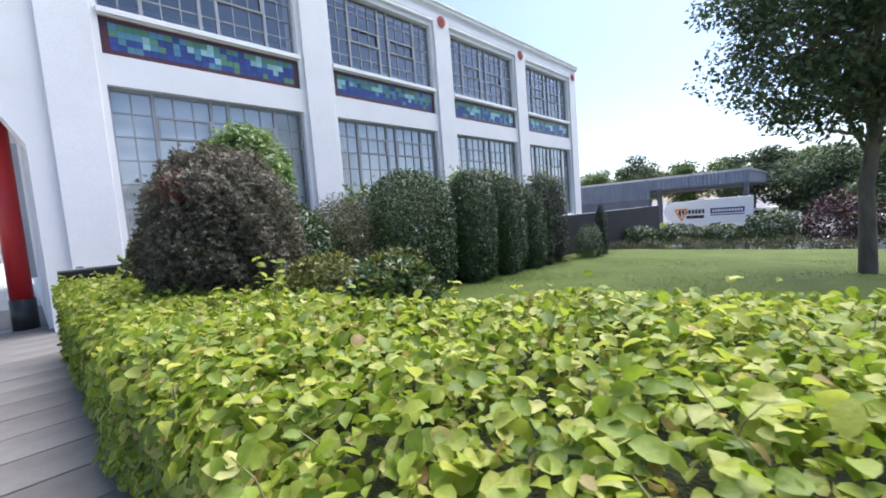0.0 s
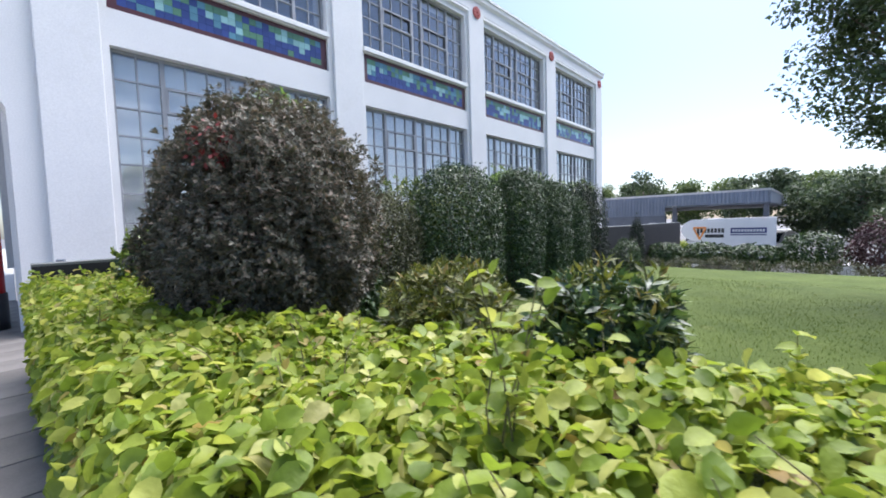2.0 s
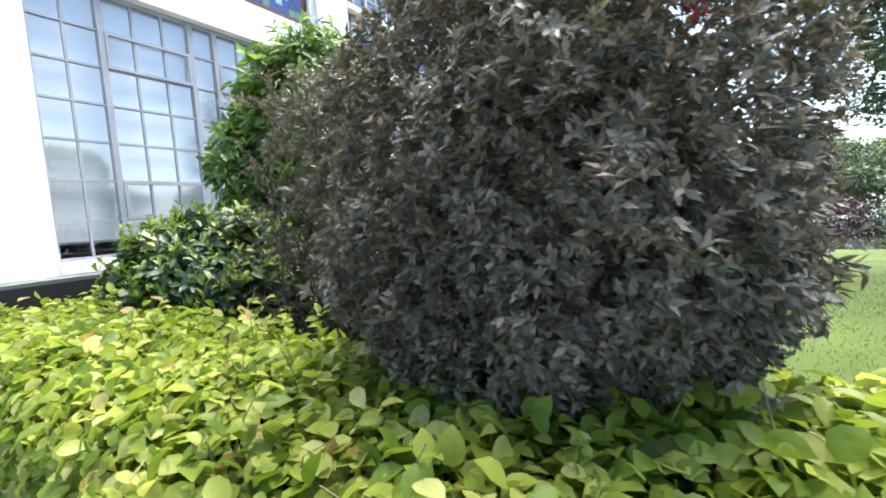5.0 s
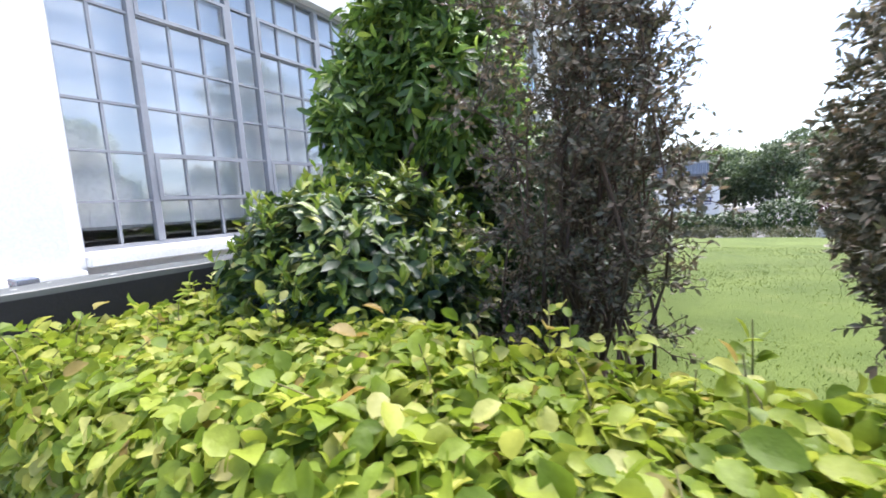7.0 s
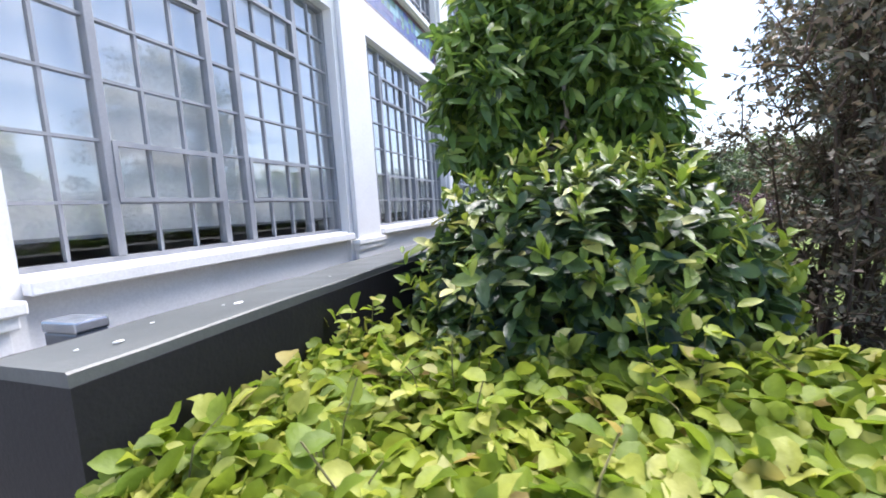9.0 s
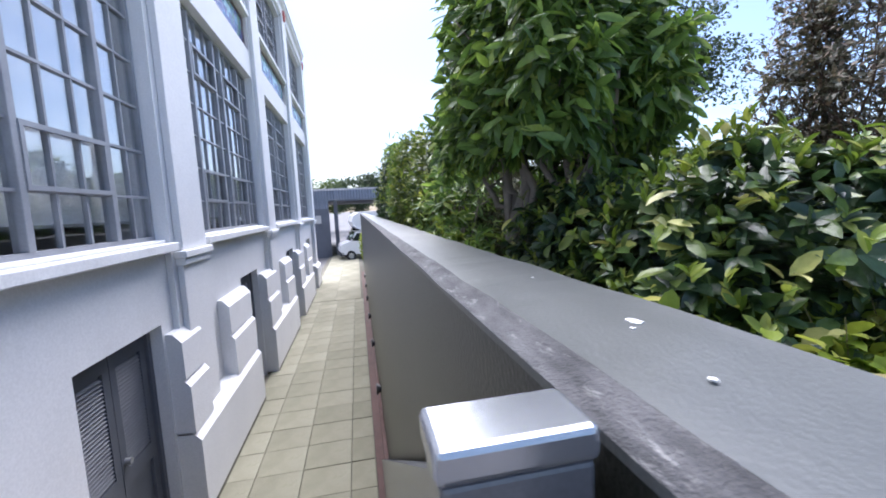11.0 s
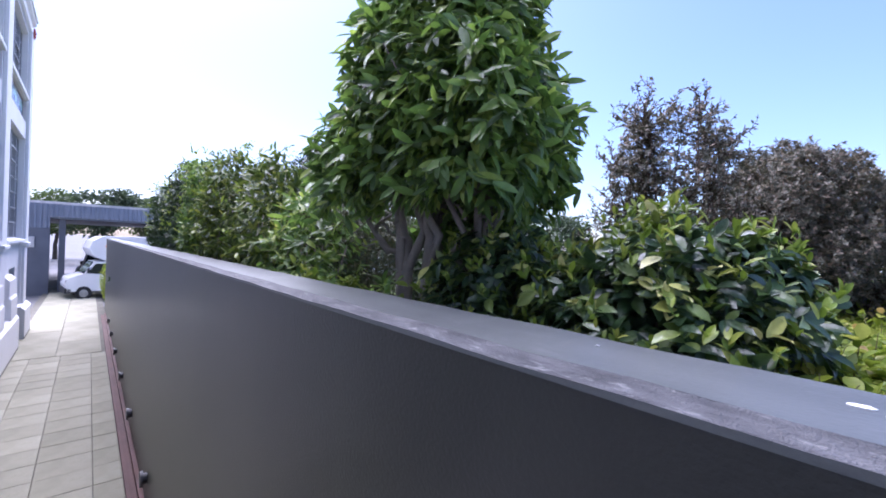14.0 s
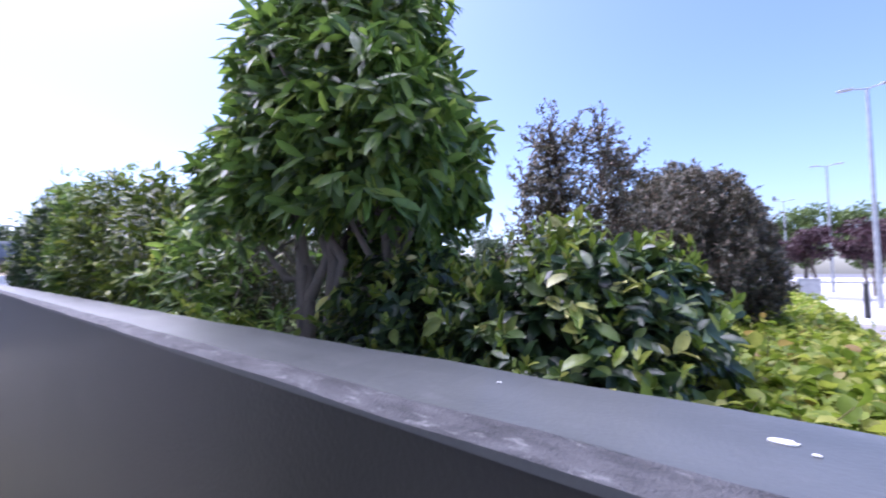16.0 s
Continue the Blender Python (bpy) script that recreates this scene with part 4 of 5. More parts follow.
# spotted laurel beside the wall
def spotted_laurel(label, cx, cy, cz, rx, ry, rz, n, seed):
    a = thing("spotted_laurel", label, "shrub", "spotted laurels by the wall")
    r = np.random.default_rng(seed)
    stems((cx, cy, GROUND - 0.15), [tuple(np.array((cx, cy, cz)) + unit(r.normal(0, 1, (1, 3)))[0] * [rx * 0.7, ry * 0.7, rz * 0.6]) for _ in range(14)], 0.015, 0.005, 0.04, seed, M_TWIG, a)
    cluster_leaves("inner_leaves", shell_nodes((cx, cy, cz - 0.05), (rx * 0.8, ry * 0.8, rz * 0.85), n, seed + 4, 0.5, 0.15, -0.95, 2.6), 6, 0.066, 0.032, M_AUCUBA, seed + 5, a, "dark shaded leaves", 0.5)
    outer = shell_nodes((cx, cy, cz), (rx, ry, rz), n, seed + 1, 0.78, 0.16, -0.95, 2.5)
    cluster_leaves("crown", outer, 8, 0.066, 0.031, M_AUCUBA, seed + 2, a, "glossy dark green leaves", 0.5)
    marked = [(outer[k][0] + outer[k][1] * 0.035, outer[k][1]) for k in range(0, len(outer), 5)]
    cluster_leaves("spotted_leaves", marked, 4, 0.066, 0.029, M_VARIEG, seed + 6, a, "green leaves splashed with cream yellow", 0.35)
    top = [(p + d * 0.05 + np.array([0, 0, 0.01]), d + np.array([0, 0, 0.8])) for p, d in outer if p[2] > cz - 0.1 * rz and r.random() < 0.42]
    cluster_leaves("young_leaves", top, 5, 0.042, 0.017, M_YOUNG, seed + 3, a, "upright yellow-green young leaves", -0.5, True, 0.6)


spotted_laurel("dense spotted laurel with glossy dark and yellow leaves by the wall", -4.52, -3.11, 1.00, 0.50, 0.52, 0.49, 1150, 31)
spotted_laurel("smaller spotted laurel filling the bed below the laurel tree", -3.95, -2.95, 0.92, 0.36, 0.38, 0.50, 600, 331)
shrub("under_shrub", "dark green leafy shrub under the laurel tree", (-3.20, -3.50, 0.92), (0.66, 0.36, 0.84), 8200, (0.06, 0.028), M_CLIP, 351, shell=0.5, rough=0.2, fine=True)
for n, (px, py) in enumerate([(-3.62, -2.50), (-3.38, -2.47), (-3.10, -2.50), (-2.85, -2.48)]):
    p = thing("low_plant", "small bright green leafy plant between the trunk and the wall", "plant", "low plants by the wall")
    stems((px, py, GROUND - 0.1), [(px + q * 0.5, py + q * 0.2, 1.12) for q in (-0.16, 0.0, 0.16)], 0.006, 0.002, 0.03, 360 + n, M_SHOOT, p)
    cluster_leaves("leaves", shell_nodes((px, py, 1.05), (0.15, 0.09, 0.20), 46, 364 + n, 0.4, 0.2, -0.9, 2.0, 0.8), 5, 0.06, 0.024, M_YOUNG if n % 2 else M_LAUREL, 368 + n, p, "", 0.0, True, 0.8)
# laurel tree
laurel = thing("laurel_tree", "multi-stemmed cherry laurel with a tall glossy green crown", "tree")
for k, (foot, fork, tops) in enumerate([((-3.42, -2.80), (-3.36, -2.78, 1.22), [(-3.02, -2.72, 1.60), (-2.95, -2.80, 2.2)]), ((-3.44, -2.80), (-3.40, -2.79, 1.24), [(-3.33, -2.72, 2.0), (-3.22, -2.95, 2.4)]), ((-3.50, -2.82), (-3.52, -2.82, 1.22), [(-3.60, -2.80, 2.1), (-3.50, -2.98, 2.5)]), ((-3.62, -2.84), (-3.70, -2.86, 1.20), [(-3.82, -2.84, 1.75), (-3.95, -2.95, 2.3)]), ((-3.66, -2.90), (-3.74, -2.95, 1.25), [(-3.98, -3.05, 1.9), (-3.80, -3.15, 2.4)]), ((-3.40, -2.92), (-3.34, -3.05, 1.30), [(-3.20, -3.22, 2.2), (-3.45, -3.20, 2.5)])]):
    r = np.random.default_rng(140 + k)
    bm = bmesh.new()
    limb(bm, wander(r, (*foot, GROUND - 0.15), fork, 0.015, 5), 0.040, 0.030, 9)
    for tp in tops:
        limb(bm, wander(r, fork, tp, 0.035, 6), 0.027, 0.009, 8)
        for _ in range(3):
            q = np.array(fork) + (np.array(tp) - np.array(fork)) * r.uniform(0.3, 0.9)
            limb(bm, wander(r, q, q + r.normal(0, 0.18, 3) + [0, 0, 0.12], 0.02, 4), 0.010, 0.003, 6)
    part("trunk", bm, M_PALEBARK, laurel, "pale grey-brown forking stem", True)
nodes = shell_nodes((-3.50, -2.93, 2.12), (0.60, 0.48, 0.76), 2100, 42, 0.5, 0.20, -0.66, 2.5, 0.1) + shell_nodes((-3.92, -2.70, 1.90), (0.34, 0.28, 0.42), 330, 44, 0.5, 0.2, -0.75, 2.4, 0.1) + shell_nodes((-3.02, -2.60, 1.78), (0.34, 0.20, 0.38), 210, 46, 0.4, 0.2, -0.75, 2.0, 0.1)
nodes += shell_nodes((-3.70, -3.28, 1.92), (0.34, 0.30, 0.55), 420, 47, 0.5, 0.2, -0.8, 2.4, 0.1) + shell_nodes((-3.50, -3.10, 1.52), (0.50, 0.25, 0.22), 80, 48, 0.3, 0.2, -0.9, 2.0, 0.2)
nodes += shell_nodes((-3.52, -2.94, 2.10), (0.58, 0.50, 0.80), 120, 45, 0.94, 0.14, -0.5, 2.4, 0.3)
cluster_leaves("crown", nodes, 6, 0.098, 0.030, M_LAUREL, 43, laurel, "", 0.75)
# laurels further along the wall
for n, (cx, cy, cz, rx, ry, rz, m, count) in enumerate([(-2.35, -2.74, 0.95, 0.45, 0.32, 0.80, M_LAUREL, 420), (-1.35, -2.74, 1.20, 0.65, 0.32, 0.98, M_YLAUREL, 700), (0.05, -2.74, 1.30, 0.80, 0.32, 1.06, M_YLAUREL, 1100), (1.35, -2.74, 1.40, 0.65, 0.32, 1.10, M_LAUREL, 900), (2.6, -2.74, 1.45, 0.85, 0.32, 1.15, M_CLIP, 1300), (4.7, -2.74, 1.35, 1.3, 0.34, 1.12, M_CLIP, 1500)]):
    s = thing("laurel_shrub", "leafy laurel shrub with yellow-green young leaves along the wall" if m is not M_CLIP else "dark green laurel shrub along the wall", "shrub", "laurels along the wall")
    stems((cx, cy, GROUND - 0.3), [(cx + q, cy + 0.1 * q, cz + 0.4) for q in (-0.4, -0.25, -0.1, 0.0, 0.12, 0.25, 0.4)], 0.016, 0.005, 0.06, 60 + n, M_PALEBARK, s)
    cluster_leaves("crown", shell_nodes((cx, cy, cz), (rx, ry, rz * 0.94), count, 50 + n, 0.5, 0.18, -0.9, 3.2, 0.2), 6, 0.085, 0.028, m, 55 + n, s, "", 0.4)
    cluster_leaves("young_leaves", shell_nodes((cx, cy, cz + 0.03), (rx * 1.02, ry * 1.1, rz), count // 11, 250 + n, 0.9, 0.2, 0.0, 3.2, 0.9), 4, 0.065, 0.020, M_YOUNG, 255 + n, s, "pale upright young leaves", -0.2)
# clipped evergreens, seen across the lawn
for n, (cx, cy, cz, rx, ry, rz) in enumerate([(-0.85, -3.42, 1.12, 0.92, 0.38, 1.18), (0.85, -3.36, 1.16, 0.54, 0.42, 1.20), (2.08, -3.34, 1.08, 0.52, 0.42, 1.16), (3.15, -3.32, 0.92, 0.40, 0.38, 1.06)]):
    shrub("clipped_evergreen", "tall clipped dark evergreen bush with a rounded top", (cx, cy, cz), (rx, ry, rz), 24000, (0.042, 0.024), M_CLIP, 70 + n, shell=0.74, power=3.2, rough=0.05, spread=0.55, ragged=0.05)
shrub("olive_shrub", "rounded olive-brown shrub behind the dark shrub", (-2.20, -3.22, 0.95), (0.58, 0.46, 0.93), 20000, (0.034, 0.016), M_OLIVE, 80, shell=0.5, power=2.6, rough=0.1)
for n, (cx, cz) in enumerate([(3.98, 1.08), (4.72, 0.95)]):
    shrub("cypress", "narrow upright dark cypress", (cx, -3.25, cz), (0.30, 0.30, 1.25), 7000, (0.06, 0.018), M_YEW, 82 + n, shell=0.5, power=3.0, rough=0.1, up=0.8, droop=-0.8)
shrub("cypress", "narrow upright dark cypress at the lawn edge", (7.3, -3.45, 0.5), (0.22, 0.22, 1.0), 4000, (0.06, 0.02), M_YEW, 86, shell=0.5, rough=0.15, up=0.8, droop=-0.8)
shrub("low_shrub", "low dark green shrub at the lawn edge", (6.2, -3.5, 0.3), (0.55, 0.4, 0.6), 4000, (0.05, 0.025), M_CLIP, 87, rough=0.2)
shrub("wall_end_shrub", "small bright green shrub at the far end of the wall", (17.9, -2.35, -0.75), (0.45, 0.4, 0.95), 3000, (0.09, 0.04), M_HEDGE, 88, n_stems=3)
# low golden shrubs at the lawn side of the hedge
for n, (cx, cy, cz, r, m, lab) in enumerate([(-4.36, -6.34, 0.80, 0.29, M_GOLD, "low golden-green needle shrub beside the hedge"), (-4.28, -6.97, 0.82, 0.26, M_AUCUBA, "low dark green shrub with golden tips beside the hedge")]):
    s = thing("low_shrub", lab, "shrub", "low shrubs by the hedge")
    stems((cx, cy, GROUND - 0.1), [(cx + q, cy - q * 0.5, cz) for q in (-0.15, 0, 0.15)], 0.012, 0.004, 0.03, 90 + n, M_TWIG, s)
    cluster_leaves("crown", tufts((cx, cy, cz), (r, r, 0.44), 900, 92 + n, 2.8, -0.9, 0.08, 0.08), 9, 0.055, 0.014 if n == 0 else 0.020, m, 96 + n, s, "", 0.1, False, 0.8)
    cluster_leaves("golden_growth", tufts((cx, cy, cz + 0.03), (r, r, 0.44), 200 if n == 0 else 240, 98 + n, 2.8, 0.0 if n == 0 else 0.25, 0.08, 0.08), 6, 0.042, 0.011, M_GOLD, 100 + n, s, "yellow-green growing tips", -0.2, False, 0.7)

# ---- trees and far hedges ----
def tree(name, label, base, height, crown_z, radii, count, leaf, mat, seed, trunk_r=0.2, clumps=40, group=""):
    """A tapered trunk with limbs and a crown of many uneven leaf clumps."""
    t = thing(name, label, "tree", group)
    r = np.random.default_rng(seed)
    bm = bmesh.new()
    top = (base[0] + r.normal(0, 0.1), base[1] + r.normal(0, 0.1), base[2] + height * 0.8)
    limb(bm, wander(r, (base[0], base[1], base[2] - 0.25), top, 0.05, 7), trunk_r, trunk_r * 0.25, 10)
    part("trunk", bm, M_BARK, t, "", True)
    c = np.array((base[0], base[1], crown_z))
    P, N, T = [], [], []
    per = count // clumps
    for q in range(clumps):
        d = unit(r.normal(0, 1, (1, 3)))[0]
        e = c + d * np.array(radii) * r.uniform(0.45, 0.95)
        if q % 2 == 0:
            s = np.array([base[0], base[1], base[2] + height * r.uniform(0.28, 0.7)])
            bm = bmesh.new()
            limb(bm, wander(r, s, e, 0.12 * min(radii) / 2), trunk_r * 0.32, trunk_r * 0.05, 6)
            part("limb", bm, M_BARK, t)
        rr = min(radii) * r.uniform(0.22, 0.42) * (40 / max(clumps, 40)) ** 0.3
        u = unit(r.normal(0, 1, (per, 3)))
        P.append(e + u * rr * r.random((per, 1)) ** 0.45 * [1.25, 1.25, 0.7])
        N.append(unit(u * 0.5 + r.normal(0, 0.6, (per, 3)) + [0, 0, 0.5]))
        T.append(unit(u * 0.6 + r.normal(0, 0.7, (per, 3)) - [0, 0, 0.3]))
    P, N, T = np.concatenate(P), np.concatenate(N), np.concatenate(T)
    L = leaf * (0.6 + 0.8 * r.random(len(P)))
    leaf_mesh("crown", P, N, T, L, L * 0.6, mat, t)
    return t


tree("lawn_tree", "broad dark-leaved tree with a straight trunk on the lawn", (4.05, -9.3, -0.05), 7.0, 4.4, (2.15, 2.3, 2.6), 27000, 0.095, M_TREE, 101, 0.13, 150)

for n, (y, z, ry, rz, m) in enumerate([(-2.9, -0.1, 0.8, 0.5, M_CLIP), (-4.3, 0.0, 0.9, 0.42, M_CLIP), (-5.8, -0.05, 0.9, 0.45, M_CLIP), (-7.3, 0.1, 0.9, 0.75, M_CLIP), (-9.1, 0.25, 1.0, 0.95, M_PURPLE), (-10.9, 0.1, 1.0, 0.9, M_CLIP), (-13.2, 0.2, 1.4, 1.0, M_CLIP), (-16, 0.3, 1.6, 1.1, M_TREE)]):
    shrub("boundary_shrub", "rounded shrub in the planting at the far lawn edge" if m is not M_PURPLE else "rounded bronze-purple shrub at the far lawn edge", (12.6 + 0.3 * (n % 2), y, z), (0.8, ry, rz), 3500, (0.10, 0.06), m, 110 + n, rough=0.2, n_stems=3)
for n in range(12):
    shrub("rough_tussock", "pale rough tussock at the far lawn edge", (9.6 + 0.5 * (n % 3), -3.2 - n * 0.95, -0.25), (0.5, 0.6, 0.28), 900, (0.13, 0.012), M_OLIVE, 130 + n, n_stems=1, up=0.2, droop=-1.2)

for n, (x, y, h) in enumerate([(52 + 5 * ((q * 7) % 3), 22 - 4.1 * q, 10.2 + 1.5 * ((q * 5) % 4) / 3) for q in range(11)] + [(48, -22, 11), (44, -27, 10.5), (38, -34, 10), (50, -24, 12)]):
    tree("far_tree", "leafy green tree far behind the yard", (x, y, LOW), h * 0.72, LOW + h * 0.5, (3.6, 3.6, h * 0.30), 5200, 0.34, M_FAR if n % 3 else M_TREE, 150 + n, 0.25, 26, "trees behind the yard")
for n, (x, y, h) in enumerate([(19, -15, 6), (21, -19, 6.5), (16.5, -22, 6.5), (24, -12, 5.5), (12, -27, 7), (31, -9.5, 6.5), (33, -13, 7), (30, -16, 7), (34, -7.5, 6)]):
    tree("mid_tree", "dense dark green tree beyond the lawn", (x, y, LOW), h, LOW + h * 0.55, (2.6, 2.6, h * 0.42), 6500, 0.24, M_TREE, 170 + n, 0.18, 36, "trees beyond the lawn")

# ---- yard: cladding shed with canopy ----
shed = thing("shed", "blue-grey steel clad shed with an open canopy", "shed")
part("wall", boxes([(24.0, 0.0, LOW - 0.12, 24.3, 9.0, 1.55), (24.3, 8.7, LOW - 0.12, 40, 9.0, 2.7)]), M_SHEDWALL, shed)
bm = bmesh.new()
for q in range(72):
    y = 9.0 - q * 0.2
    prism(bm, [(23.93, y), (23.93, y - 0.08), (23.98, y - 0.11), (23.98, y - 0.17), (23.93, y - 0.2), (24.05, y - 0.2), (24.05, y)], "z", 1.55 if y > 0.1 else 2.15, 2.82)
part("cladding", bm, M_CORR, shed, "ribbed blue-grey cladding")
part("roof", boxes([(23.95, -5.45, 2.82, 40, 9.0, 2.95)]), M_GALV, shed, "pale metal roof edge")
part("soffit", boxes([(24.06, -5.4, 2.05, 39.6, 8.6, 2.14)]), M_SHEDWALL, shed)
part("canopy_side", boxes([(24.06, -5.42, 2.14, 39.7, -5.36, 2.82)]), M_CORR, shed)
for y in (-0.45, -5.2):
    part("column", boxes([(24.4, y - 0.13, LOW - 0.12, 24.66, y + 0.13, 2.05)]), M_SHEDWALL, shed)
part("meter_box", boxes([(23.86, 0.55, 0.55, 23.99, 0.95, 1.1)], 0.01), M_GALV, shed)


def wheel(parent, x, y, z, r, w, side):
    bm = bmesh.new()
    rod(bm, (x, y - w / 2, z), (x, y + w / 2, z), r, r, 24)
    t = part("wheel", bm, M_TYRE, parent, "black tyre")
    bm = bmesh.new()
    rod(bm, (x, y + side * (w / 2 - 0.01), z), (x, y + side * (w / 2 + 0.02), z), r * 0.58, r * 0.5, 20)
    part("rim", bm, M_RIM, t, "silver rim")


def box_van():
    """A box lorry with a cab below a rounded overcab; it faces +x here and is turned into place."""
    v = thing("box_van", "white box van with orange and navy lettering parked in the yard", "van")
    bm = bmesh.new()
    prism(bm, [(-3.2, 0.85), (0.75, 0.85), (0.75, 1.95), (1.25, 2.05), (1.62, 2.25), (1.78, 2.6), (1.62, 2.98), (1.2, 3.2), (-3.2, 3.28)], "y", -1.08, 1.08)
    part("box_body", bm, M_VANW, v, "plain white box body")
    bm = bmesh.new()
    prism(bm, [(0.78, 0.45), (2.65, 0.45), (2.72, 0.8), (2.6, 1.12), (1.95, 1.32), (1.5, 1.93), (0.78, 1.93)], "y", -0.95, 0.95)
    cab = part("cab", bm, M_VANW, v)
    bm = bmesh.new()
    prism(bm, [(1.0, 1.28), (1.82, 1.34), (1.46, 1.82), (1.0, 1.82)], "y", -0.956, 0.956)
    part("side_window", bm, M_CARGLASS, cab, "dark side glass")
    bm = bmesh.new()
    prism(bm, [(1.94, 1.345), (1.97, 1.345), (1.53, 1.90), (1.50, 1.90)], "y", -0.82, 0.82)
    part("windscreen", bm, M_CARGLASS, cab, "dark windscreen")
    part("bumper", boxes([(2.45, -0.95, 0.36, 2.76, 0.95, 0.62)], 0.04), M_TRIM, cab)
    for s in (-1, 1):
        part("mirror", boxes([(1.75, s * 1.08 - 0.07, 1.35, 1.85, s * 1.08 + 0.07, 1.62)], 0.02), M_TRIM, cab)
        part("headlight", boxes([(2.56, s * 0.72 - 0.15, 0.84, 2.70, s * 0.72 + 0.15, 1.02)], 0.02), M_RIM, cab)
    part("chassis", boxes([(-3.1, -0.5, 0.55, 0.8, 0.5, 0.85)]), M_TRIM, v)
    for x in (-1.9, 1.95):
        for s in (-1, 1):
            wheel(v, x, s * 0.86, 0.35, 0.35, 0.22, s)
    y, sh = 1.085, 0.5
    bm = bmesh.new()
    for a, b in (((0.55, 2.75), (-0.15, 2.75)), ((-0.15, 2.75), (0.2, 2.1)), ((0.2, 2.1), (0.55, 2.75))):
        rod(bm, (a[0] + sh, y, a[1]), (b[0] + sh, y, b[1]), 0.05, 0.05, 6)
    part("triangle_print", bm, M_ORANGE, v, "orange triangle emblem")
    bars = [(0.35 + sh - 0.19 * q, 0.35 + sh - 0.19 * q - 0.14) for q in range(8)]
    part("name_print", boxes([(b, y - 0.004, 2.46 if q else 2.30, a, y + 0.004, 2.70) for q, (a, b) in enumerate(bars)]), M_TRIM, v, "dark printed name bars")
    part("line_print", boxes([(sh - 1.1, y - 0.004, 2.18, sh - 0.1, y + 0.004, 2.36)]), M_TRIM, v, "dark printed line")
    ph = part("number_print", boxes([(-2.75, y - 0.004, 2.42, -0.95, y + 0.004, 2.72)]), M_NAVY, v, "navy number strip")
    part("number_bars", boxes([(-2.65 + 0.15 * q, y + 0.004, 2.50, -2.65 + 0.15 * q + 0.10, y + 0.01, 2.64) for q in range(11)]), M_VANW, ph, "white bars of an unreadable number")
    part("under_print", boxes([(-2.75, y - 0.004, 2.30, -0.95, y + 0.004, 2.36)]), M_NAVY, v)
    return v


bv = box_van()
bv.matrix_world = pose(22.3, -2.95, LOW - 0.12, 0, 0, 98) @ Matrix.Diagonal((0.87, 0.95, 0.985, 1))


def small_van(label):
    v = thing("panel_van", label, "van", "vans in the yard")
    bm = bmesh.new()
    prism(bm, [(-2.5, 0.35), (2.35, 0.35), (2.45, 0.75), (2.3, 1.05), (1.55, 1.22), (0.95, 1.95), (0.5, 2.1), (-2.35, 2.12), (-2.5, 1.9)], "y", -0.92, 0.92)
    body = part("body", bm, M_VANW, v)
    bm = bmesh.new()
    prism(bm, [(1.57, 1.245), (1.61, 1.245), (1.0, 1.95), (0.96, 1.95)], "y", -0.78, 0.78)
    part("windscreen", bm, M_CARGLASS, v, "dark windscreen")
    bm = bmesh.new()
    prism(bm, [(0.1, 1.22), (1.35, 1.25), (0.86, 1.82), (0.1, 1.85)], "y", -0.926, 0.926)
    part("side_window", bm, M_CARGLASS, v, "dark side glass")
    part("bumper", boxes([(2.2, -0.92, 0.25, 2.5, 0.92, 0.55)], 0.04), M_TRIM, v)
    part("grille", boxes([(2.36, -0.5, 0.62, 2.46, 0.5, 0.85)], 0.02), M_TRIM, v)
    for s in (-1, 1):
        part("headlight", boxes([(2.22, s * 0.72 - 0.16, 0.75, 2.42, s * 0.72 + 0.16, 0.98)], 0.03), M_RIM, v)
        part("mirror", boxes([(1.2, s * 1.02 - 0.08, 1.2, 1.3, s * 1.02 + 0.08, 1.42)], 0.02), M_TRIM, v)
        for x in (-1.6, 1.6):
            wheel(v, x, s * 0.84, 0.33, 0.33, 0.2, s)
    return v


pv = small_van("white panel van parked under the canopy")
pv.matrix_world = pose(31.5, -2.6, LOW - 0.12, 0, 0, 160)
copy_thing(pv, pose(35.5, -5.2, LOW - 0.12, 0, 0, 155))
for n, (x, y, a) in enumerate([(19.0, -10.6, 85), (20.5, -12.6, 95), (18.0, -14.5, 80), (26, -17, 100)]):
    copy_thing(pv, pose(x, y, LOW - 0.12, 0, 0, a))

# ---- car park side: lamps, purple trees, bollards ----
def street_lamp(x, y, h, heads=2):
    l = thing("street_lamp", "tall grey twin-armed street lamp", "street lamp", "lamps of the car park")
    l.location = (x, y, GROUND - 0.04)
    bm = bmesh.new()
    rod(bm, (0, 0, 0), (0, 0, h), 0.085, 0.05, 12)
    part("pole", bm, M_GALV, l)
    for s in (-1, 1):
        bm = bmesh.new()
        rod(bm, (0, 0, h - 0.03), (s * 0.42, 0, h + 0.06), 0.03, 0.025, 8)
        arm = part("arm", bm, M_GALV, l)
        part("lamp_head", boxes([(s * 0.58 - 0.22, -0.10, h + 0.03, s * 0.58 + 0.22, 0.10, h + 0.11)], 0.03), M_GALV, arm)
    return l
for x, y in ((-8.2, -22.6), (-8.3, -36.6), (-6.6, -51.6), (-5.9, -63.0)):
    street_lamp(x, y, 8.0)
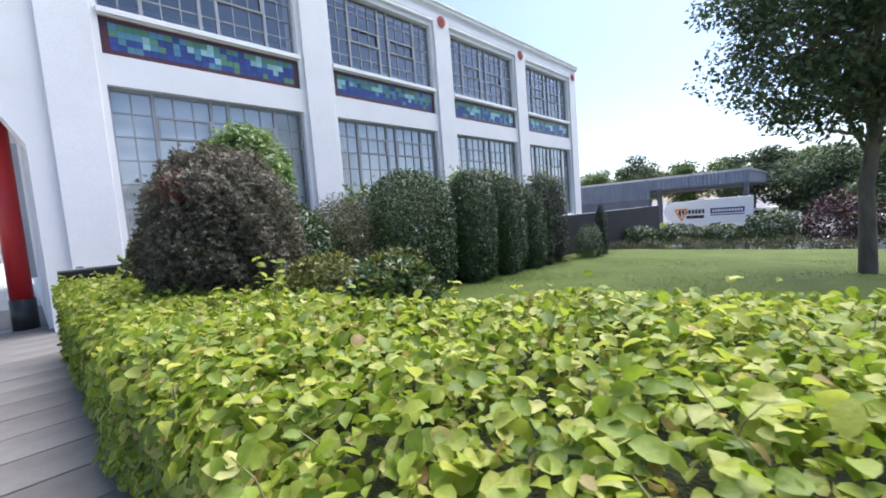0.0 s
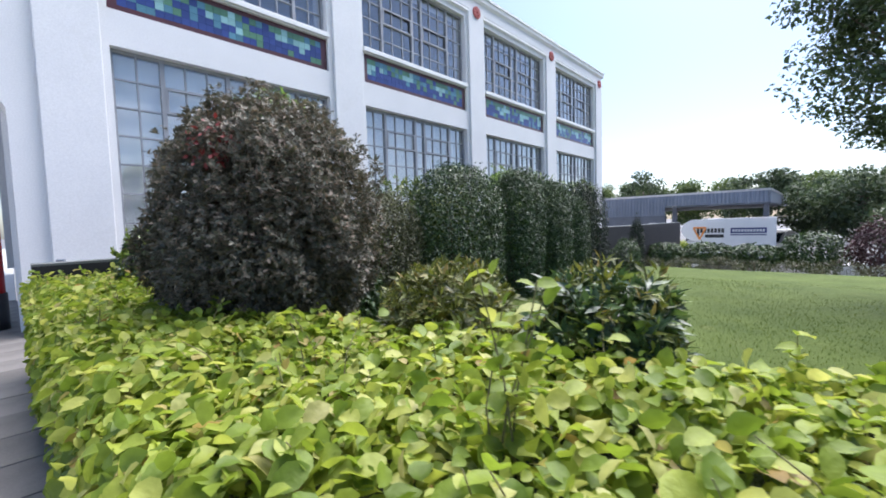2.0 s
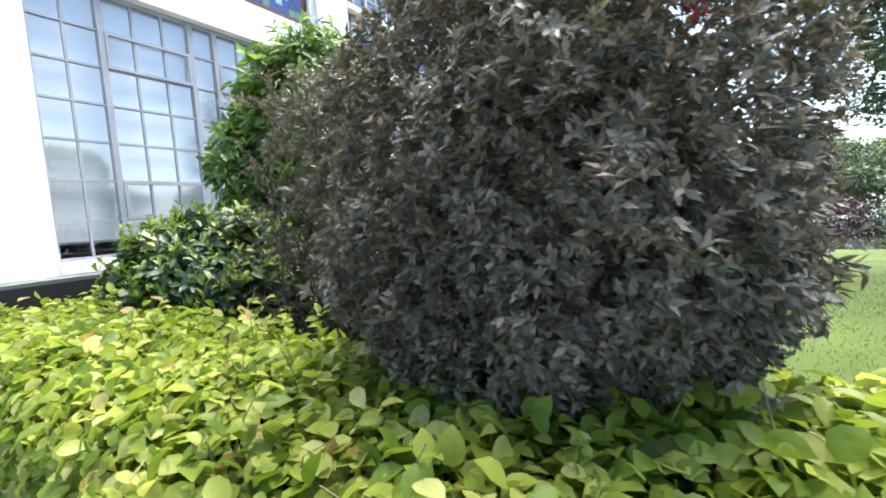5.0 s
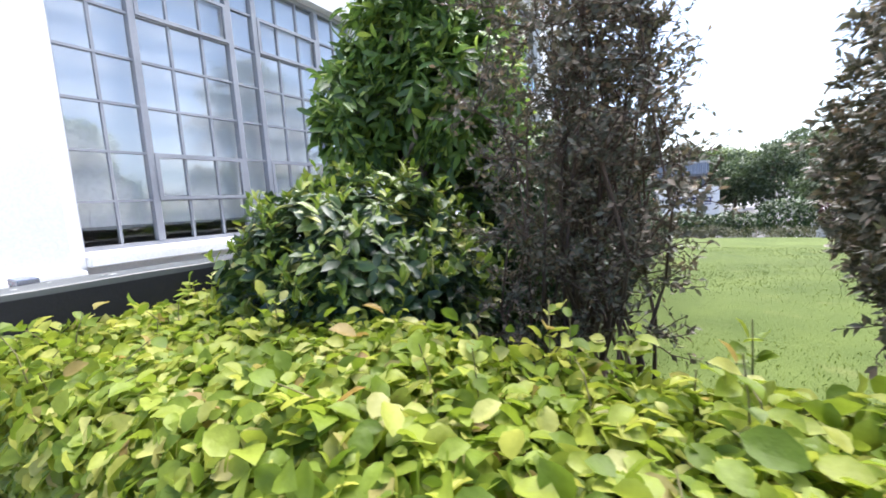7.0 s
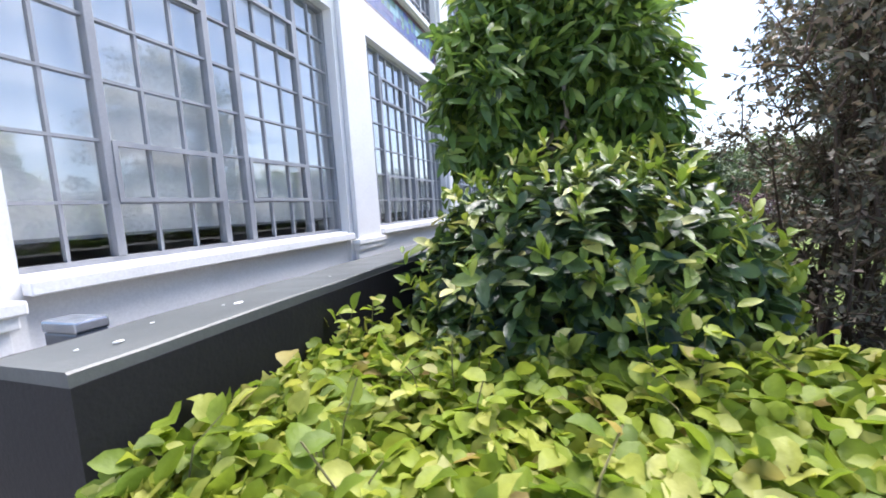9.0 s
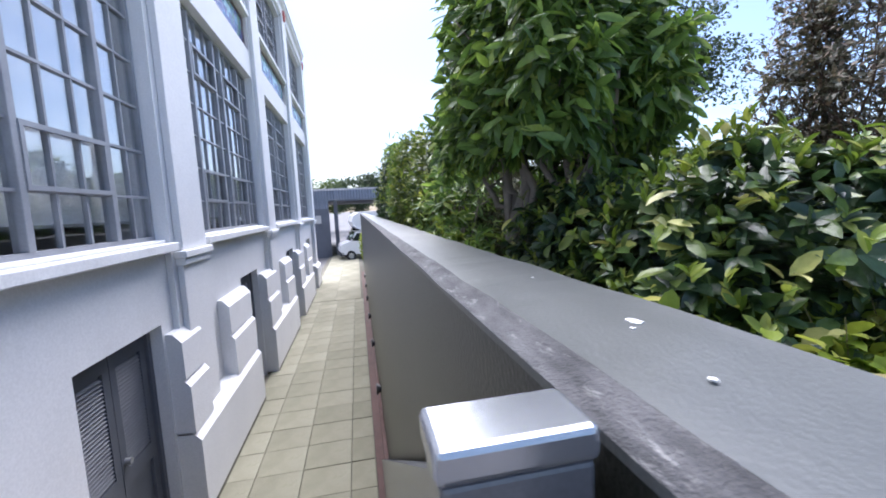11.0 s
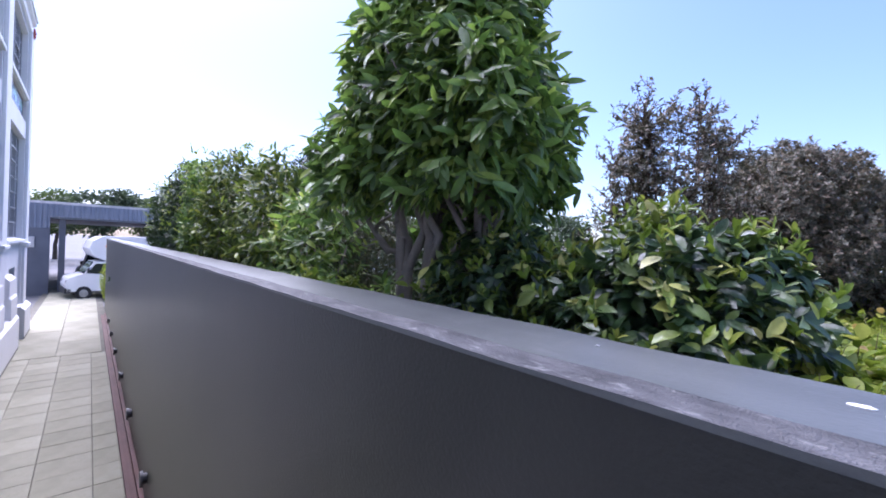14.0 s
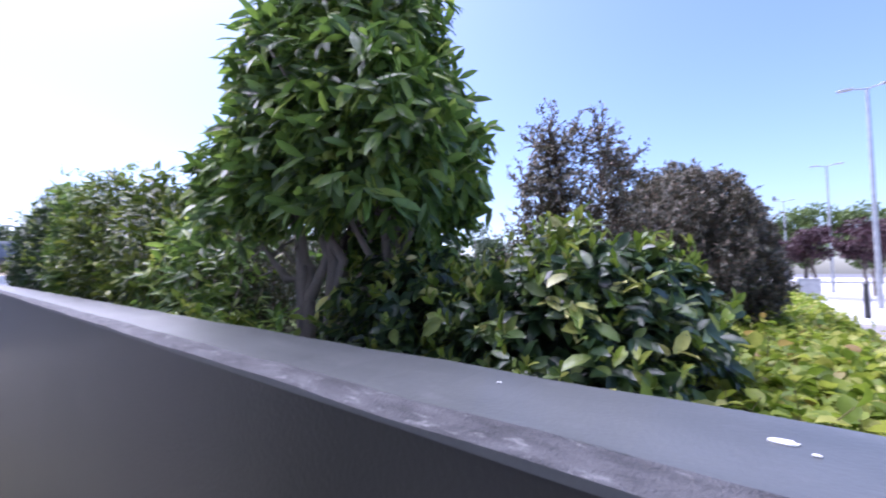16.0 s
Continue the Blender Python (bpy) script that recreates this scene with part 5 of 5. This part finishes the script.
for n, (x, y, h) in enumerate([(-6.9, -29.5, 3.7), (-8.6, -28.0, 3.9), (-5.4, -34.0, 3.8), (-9.6, -33.0, 3.8), (-4.2, -38.0, 3.6)]):
    tree("purple_tree", "small round-headed purple-leaved tree in the car park", (x, y, GROUND - 0.04), h, GROUND + h * 0.72, (1.35, 1.35, 1.0), 3600, 0.14, M_PURPLE, 190 + n, 0.08, 26, "purple trees of the car park")
for n, (x, y, h) in enumerate([(-2, -74, 10), (-9, -72, 11), (4, -70, 9), (-16, -74, 11), (11, -68, 9), (-23, -70, 10), (18, -64, 9)]):
    tree("park_tree", "leafy green tree beyond the car park", (x, y, GROUND - 0.04), h * 0.72, h * 0.52, (4.8, 4.8, h * 0.36), 6000, 0.42, M_FAR, 210 + n, 0.25, 30, "trees beyond the car park")
for n, (x, y) in enumerate([(-7.25, -18.0), (-8.6, -19.5), (-9.9, -19.5)]):
    b = thing("bollard", "short black bollard on the forecourt", "bollard", "bollards")
    b.location = (x, y, GROUND - 0.04)
    bm = bmesh.new()
    rod(bm, (0, 0, 0), (0, 0, 0.95), 0.07, 0.065, 14)
    part("shaft", bm, M_IRON, b)
    bm = bmesh.new()
    rod(bm, (0, 0, 0.95), (0, 0, 1.02), 0.075, 0.03, 14)
    part("cap", bm, M_IRON, b)
cab = thing("service_cabinet", "pale grey metal service cabinet on the forecourt", "cabinet")
cab.location = (-6.6, -27.0, GROUND - 0.04)
part("body", boxes([(-0.4, -0.2, 0.0, 0.4, 0.2, 0.95)], 0.01), M_GALV, cab)
part("lid", boxes([(-0.43, -0.23, 0.95, 0.43, 0.23, 1.0)], 0.01), M_GALV, cab)
tagged(part("forecourt", boxes([(-80, -130, LOW - 0.3, -5.42, -16.0, GROUND - 0.04), (-80, -16.0, LOW - 0.3, -10.0, 60, GROUND - 0.04), (-10.0, 5.0, LOW - 0.3, -5.62, 60, GROUND - 0.04), (-5.42, -130, LOW - 0.3, 30, -46, GROUND - 0.05)]), M_PALE), "pale concrete forecourt and car park", "ground", "", "structure")

# ---- grass blades ----
r = np.random.default_rng(301)
n = 42000
gx, gy = -4.9 + 11 * r.random(n) ** 1.3, -2.6 - 9.5 * r.random(n)
keep = gx > hedge_right(gy) - 0.1
gx, gy = gx[keep], gy[keep]
gz = GROUND - 0.03 - 0.035 * np.maximum(0, gx)
pos = np.stack([gx, gy, gz], 1)
tip = unit(r.normal(0, 0.45, (len(gx), 3)) + [0, 0, 1])
nrm = unit(r.normal(0, 1, (len(gx), 3)) * [1, 1, 0.2])
leaf_mesh("grass", pos, nrm, tip, 0.02 + 0.025 * r.random(len(gx)), 0.006, M_BLADE)
tagged(bpy.data.objects["grass"], "short mown grass blades on the lawn", "grass", "", "stuff")

# ---- paving ----
def slab_mesh(name, w, d, h=0.035):
    me = bpy.data.meshes.new(name)
    bm = boxes([(-w / 2, -d / 2, -h, w / 2, d / 2, 0.0)], 0.006)
    bm.to_mesh(me)
    bm.free()
    return me


rng = random.Random(9)
walkway = tagged(new("walkway"), "pale concrete paving slabs of the sunken walkway", "paving", "", "structure")
step = 0.535
shapes = [slab_mesh("paving_slab", step - 0.008, abs(a - b) - 0.008) for a, b in zip(part_y, part_y[1:])]
for q in range(26):
    for j, (a, b) in enumerate(zip(part_y, part_y[1:])):
        s = link_mesh("paving_slab", shapes[j], M_SLAB, walkway)
        s.location = (-4.9 + step * (q + 0.5), (a + b) / 2, LOW + rng.uniform(-0.003, 0.003))
        s.rotation_euler = (radians(rng.uniform(-0.25, 0.25)), radians(rng.uniform(-0.25, 0.25)), radians(rng.uniform(-0.2, 0.2)))
big = slab_mesh("paving_slab", 1.78, 0.90)
for q in range(9):
    for j in range(2):
        s = link_mesh("paving_slab", big, M_SLAB, walkway)
        s.location = (9.95 + 1.79 * q, -0.5 - 0.91 * j, LOW + rng.uniform(-0.003, 0.003))

path_ob = tagged(new("path"), "grey concrete slabs of the entrance path", "paving", "", "structure")
long_slab = slab_mesh("path_slab", 0.885, 0.467)
tagged(part("path_bed", boxes([(-10, -16, GROUND - 0.1, -5.42, 0.0, GROUND - 0.03), (-10, 0.0, GROUND - 0.1, -5.62, 5.0, GROUND - 0.03), (-5.42, -2.37, GROUND - 0.1, -5.2, -2.1, GROUND - 0.03)]), M_JOINT), "dark bedding under the path slabs", "floor", "", "structure")
for q in range(42):
    for j in range(5):
        s = link_mesh("path_slab", long_slab, M_PATH, path_ob)
        s.location = (-5.42 - 0.45 - 0.9 * j, 4.3 - 0.48 * q, GROUND + rng.uniform(-0.003, 0.003))
        s.rotation_euler = (radians(rng.uniform(-0.2, 0.2)), radians(rng.uniform(-0.2, 0.2)), 0)
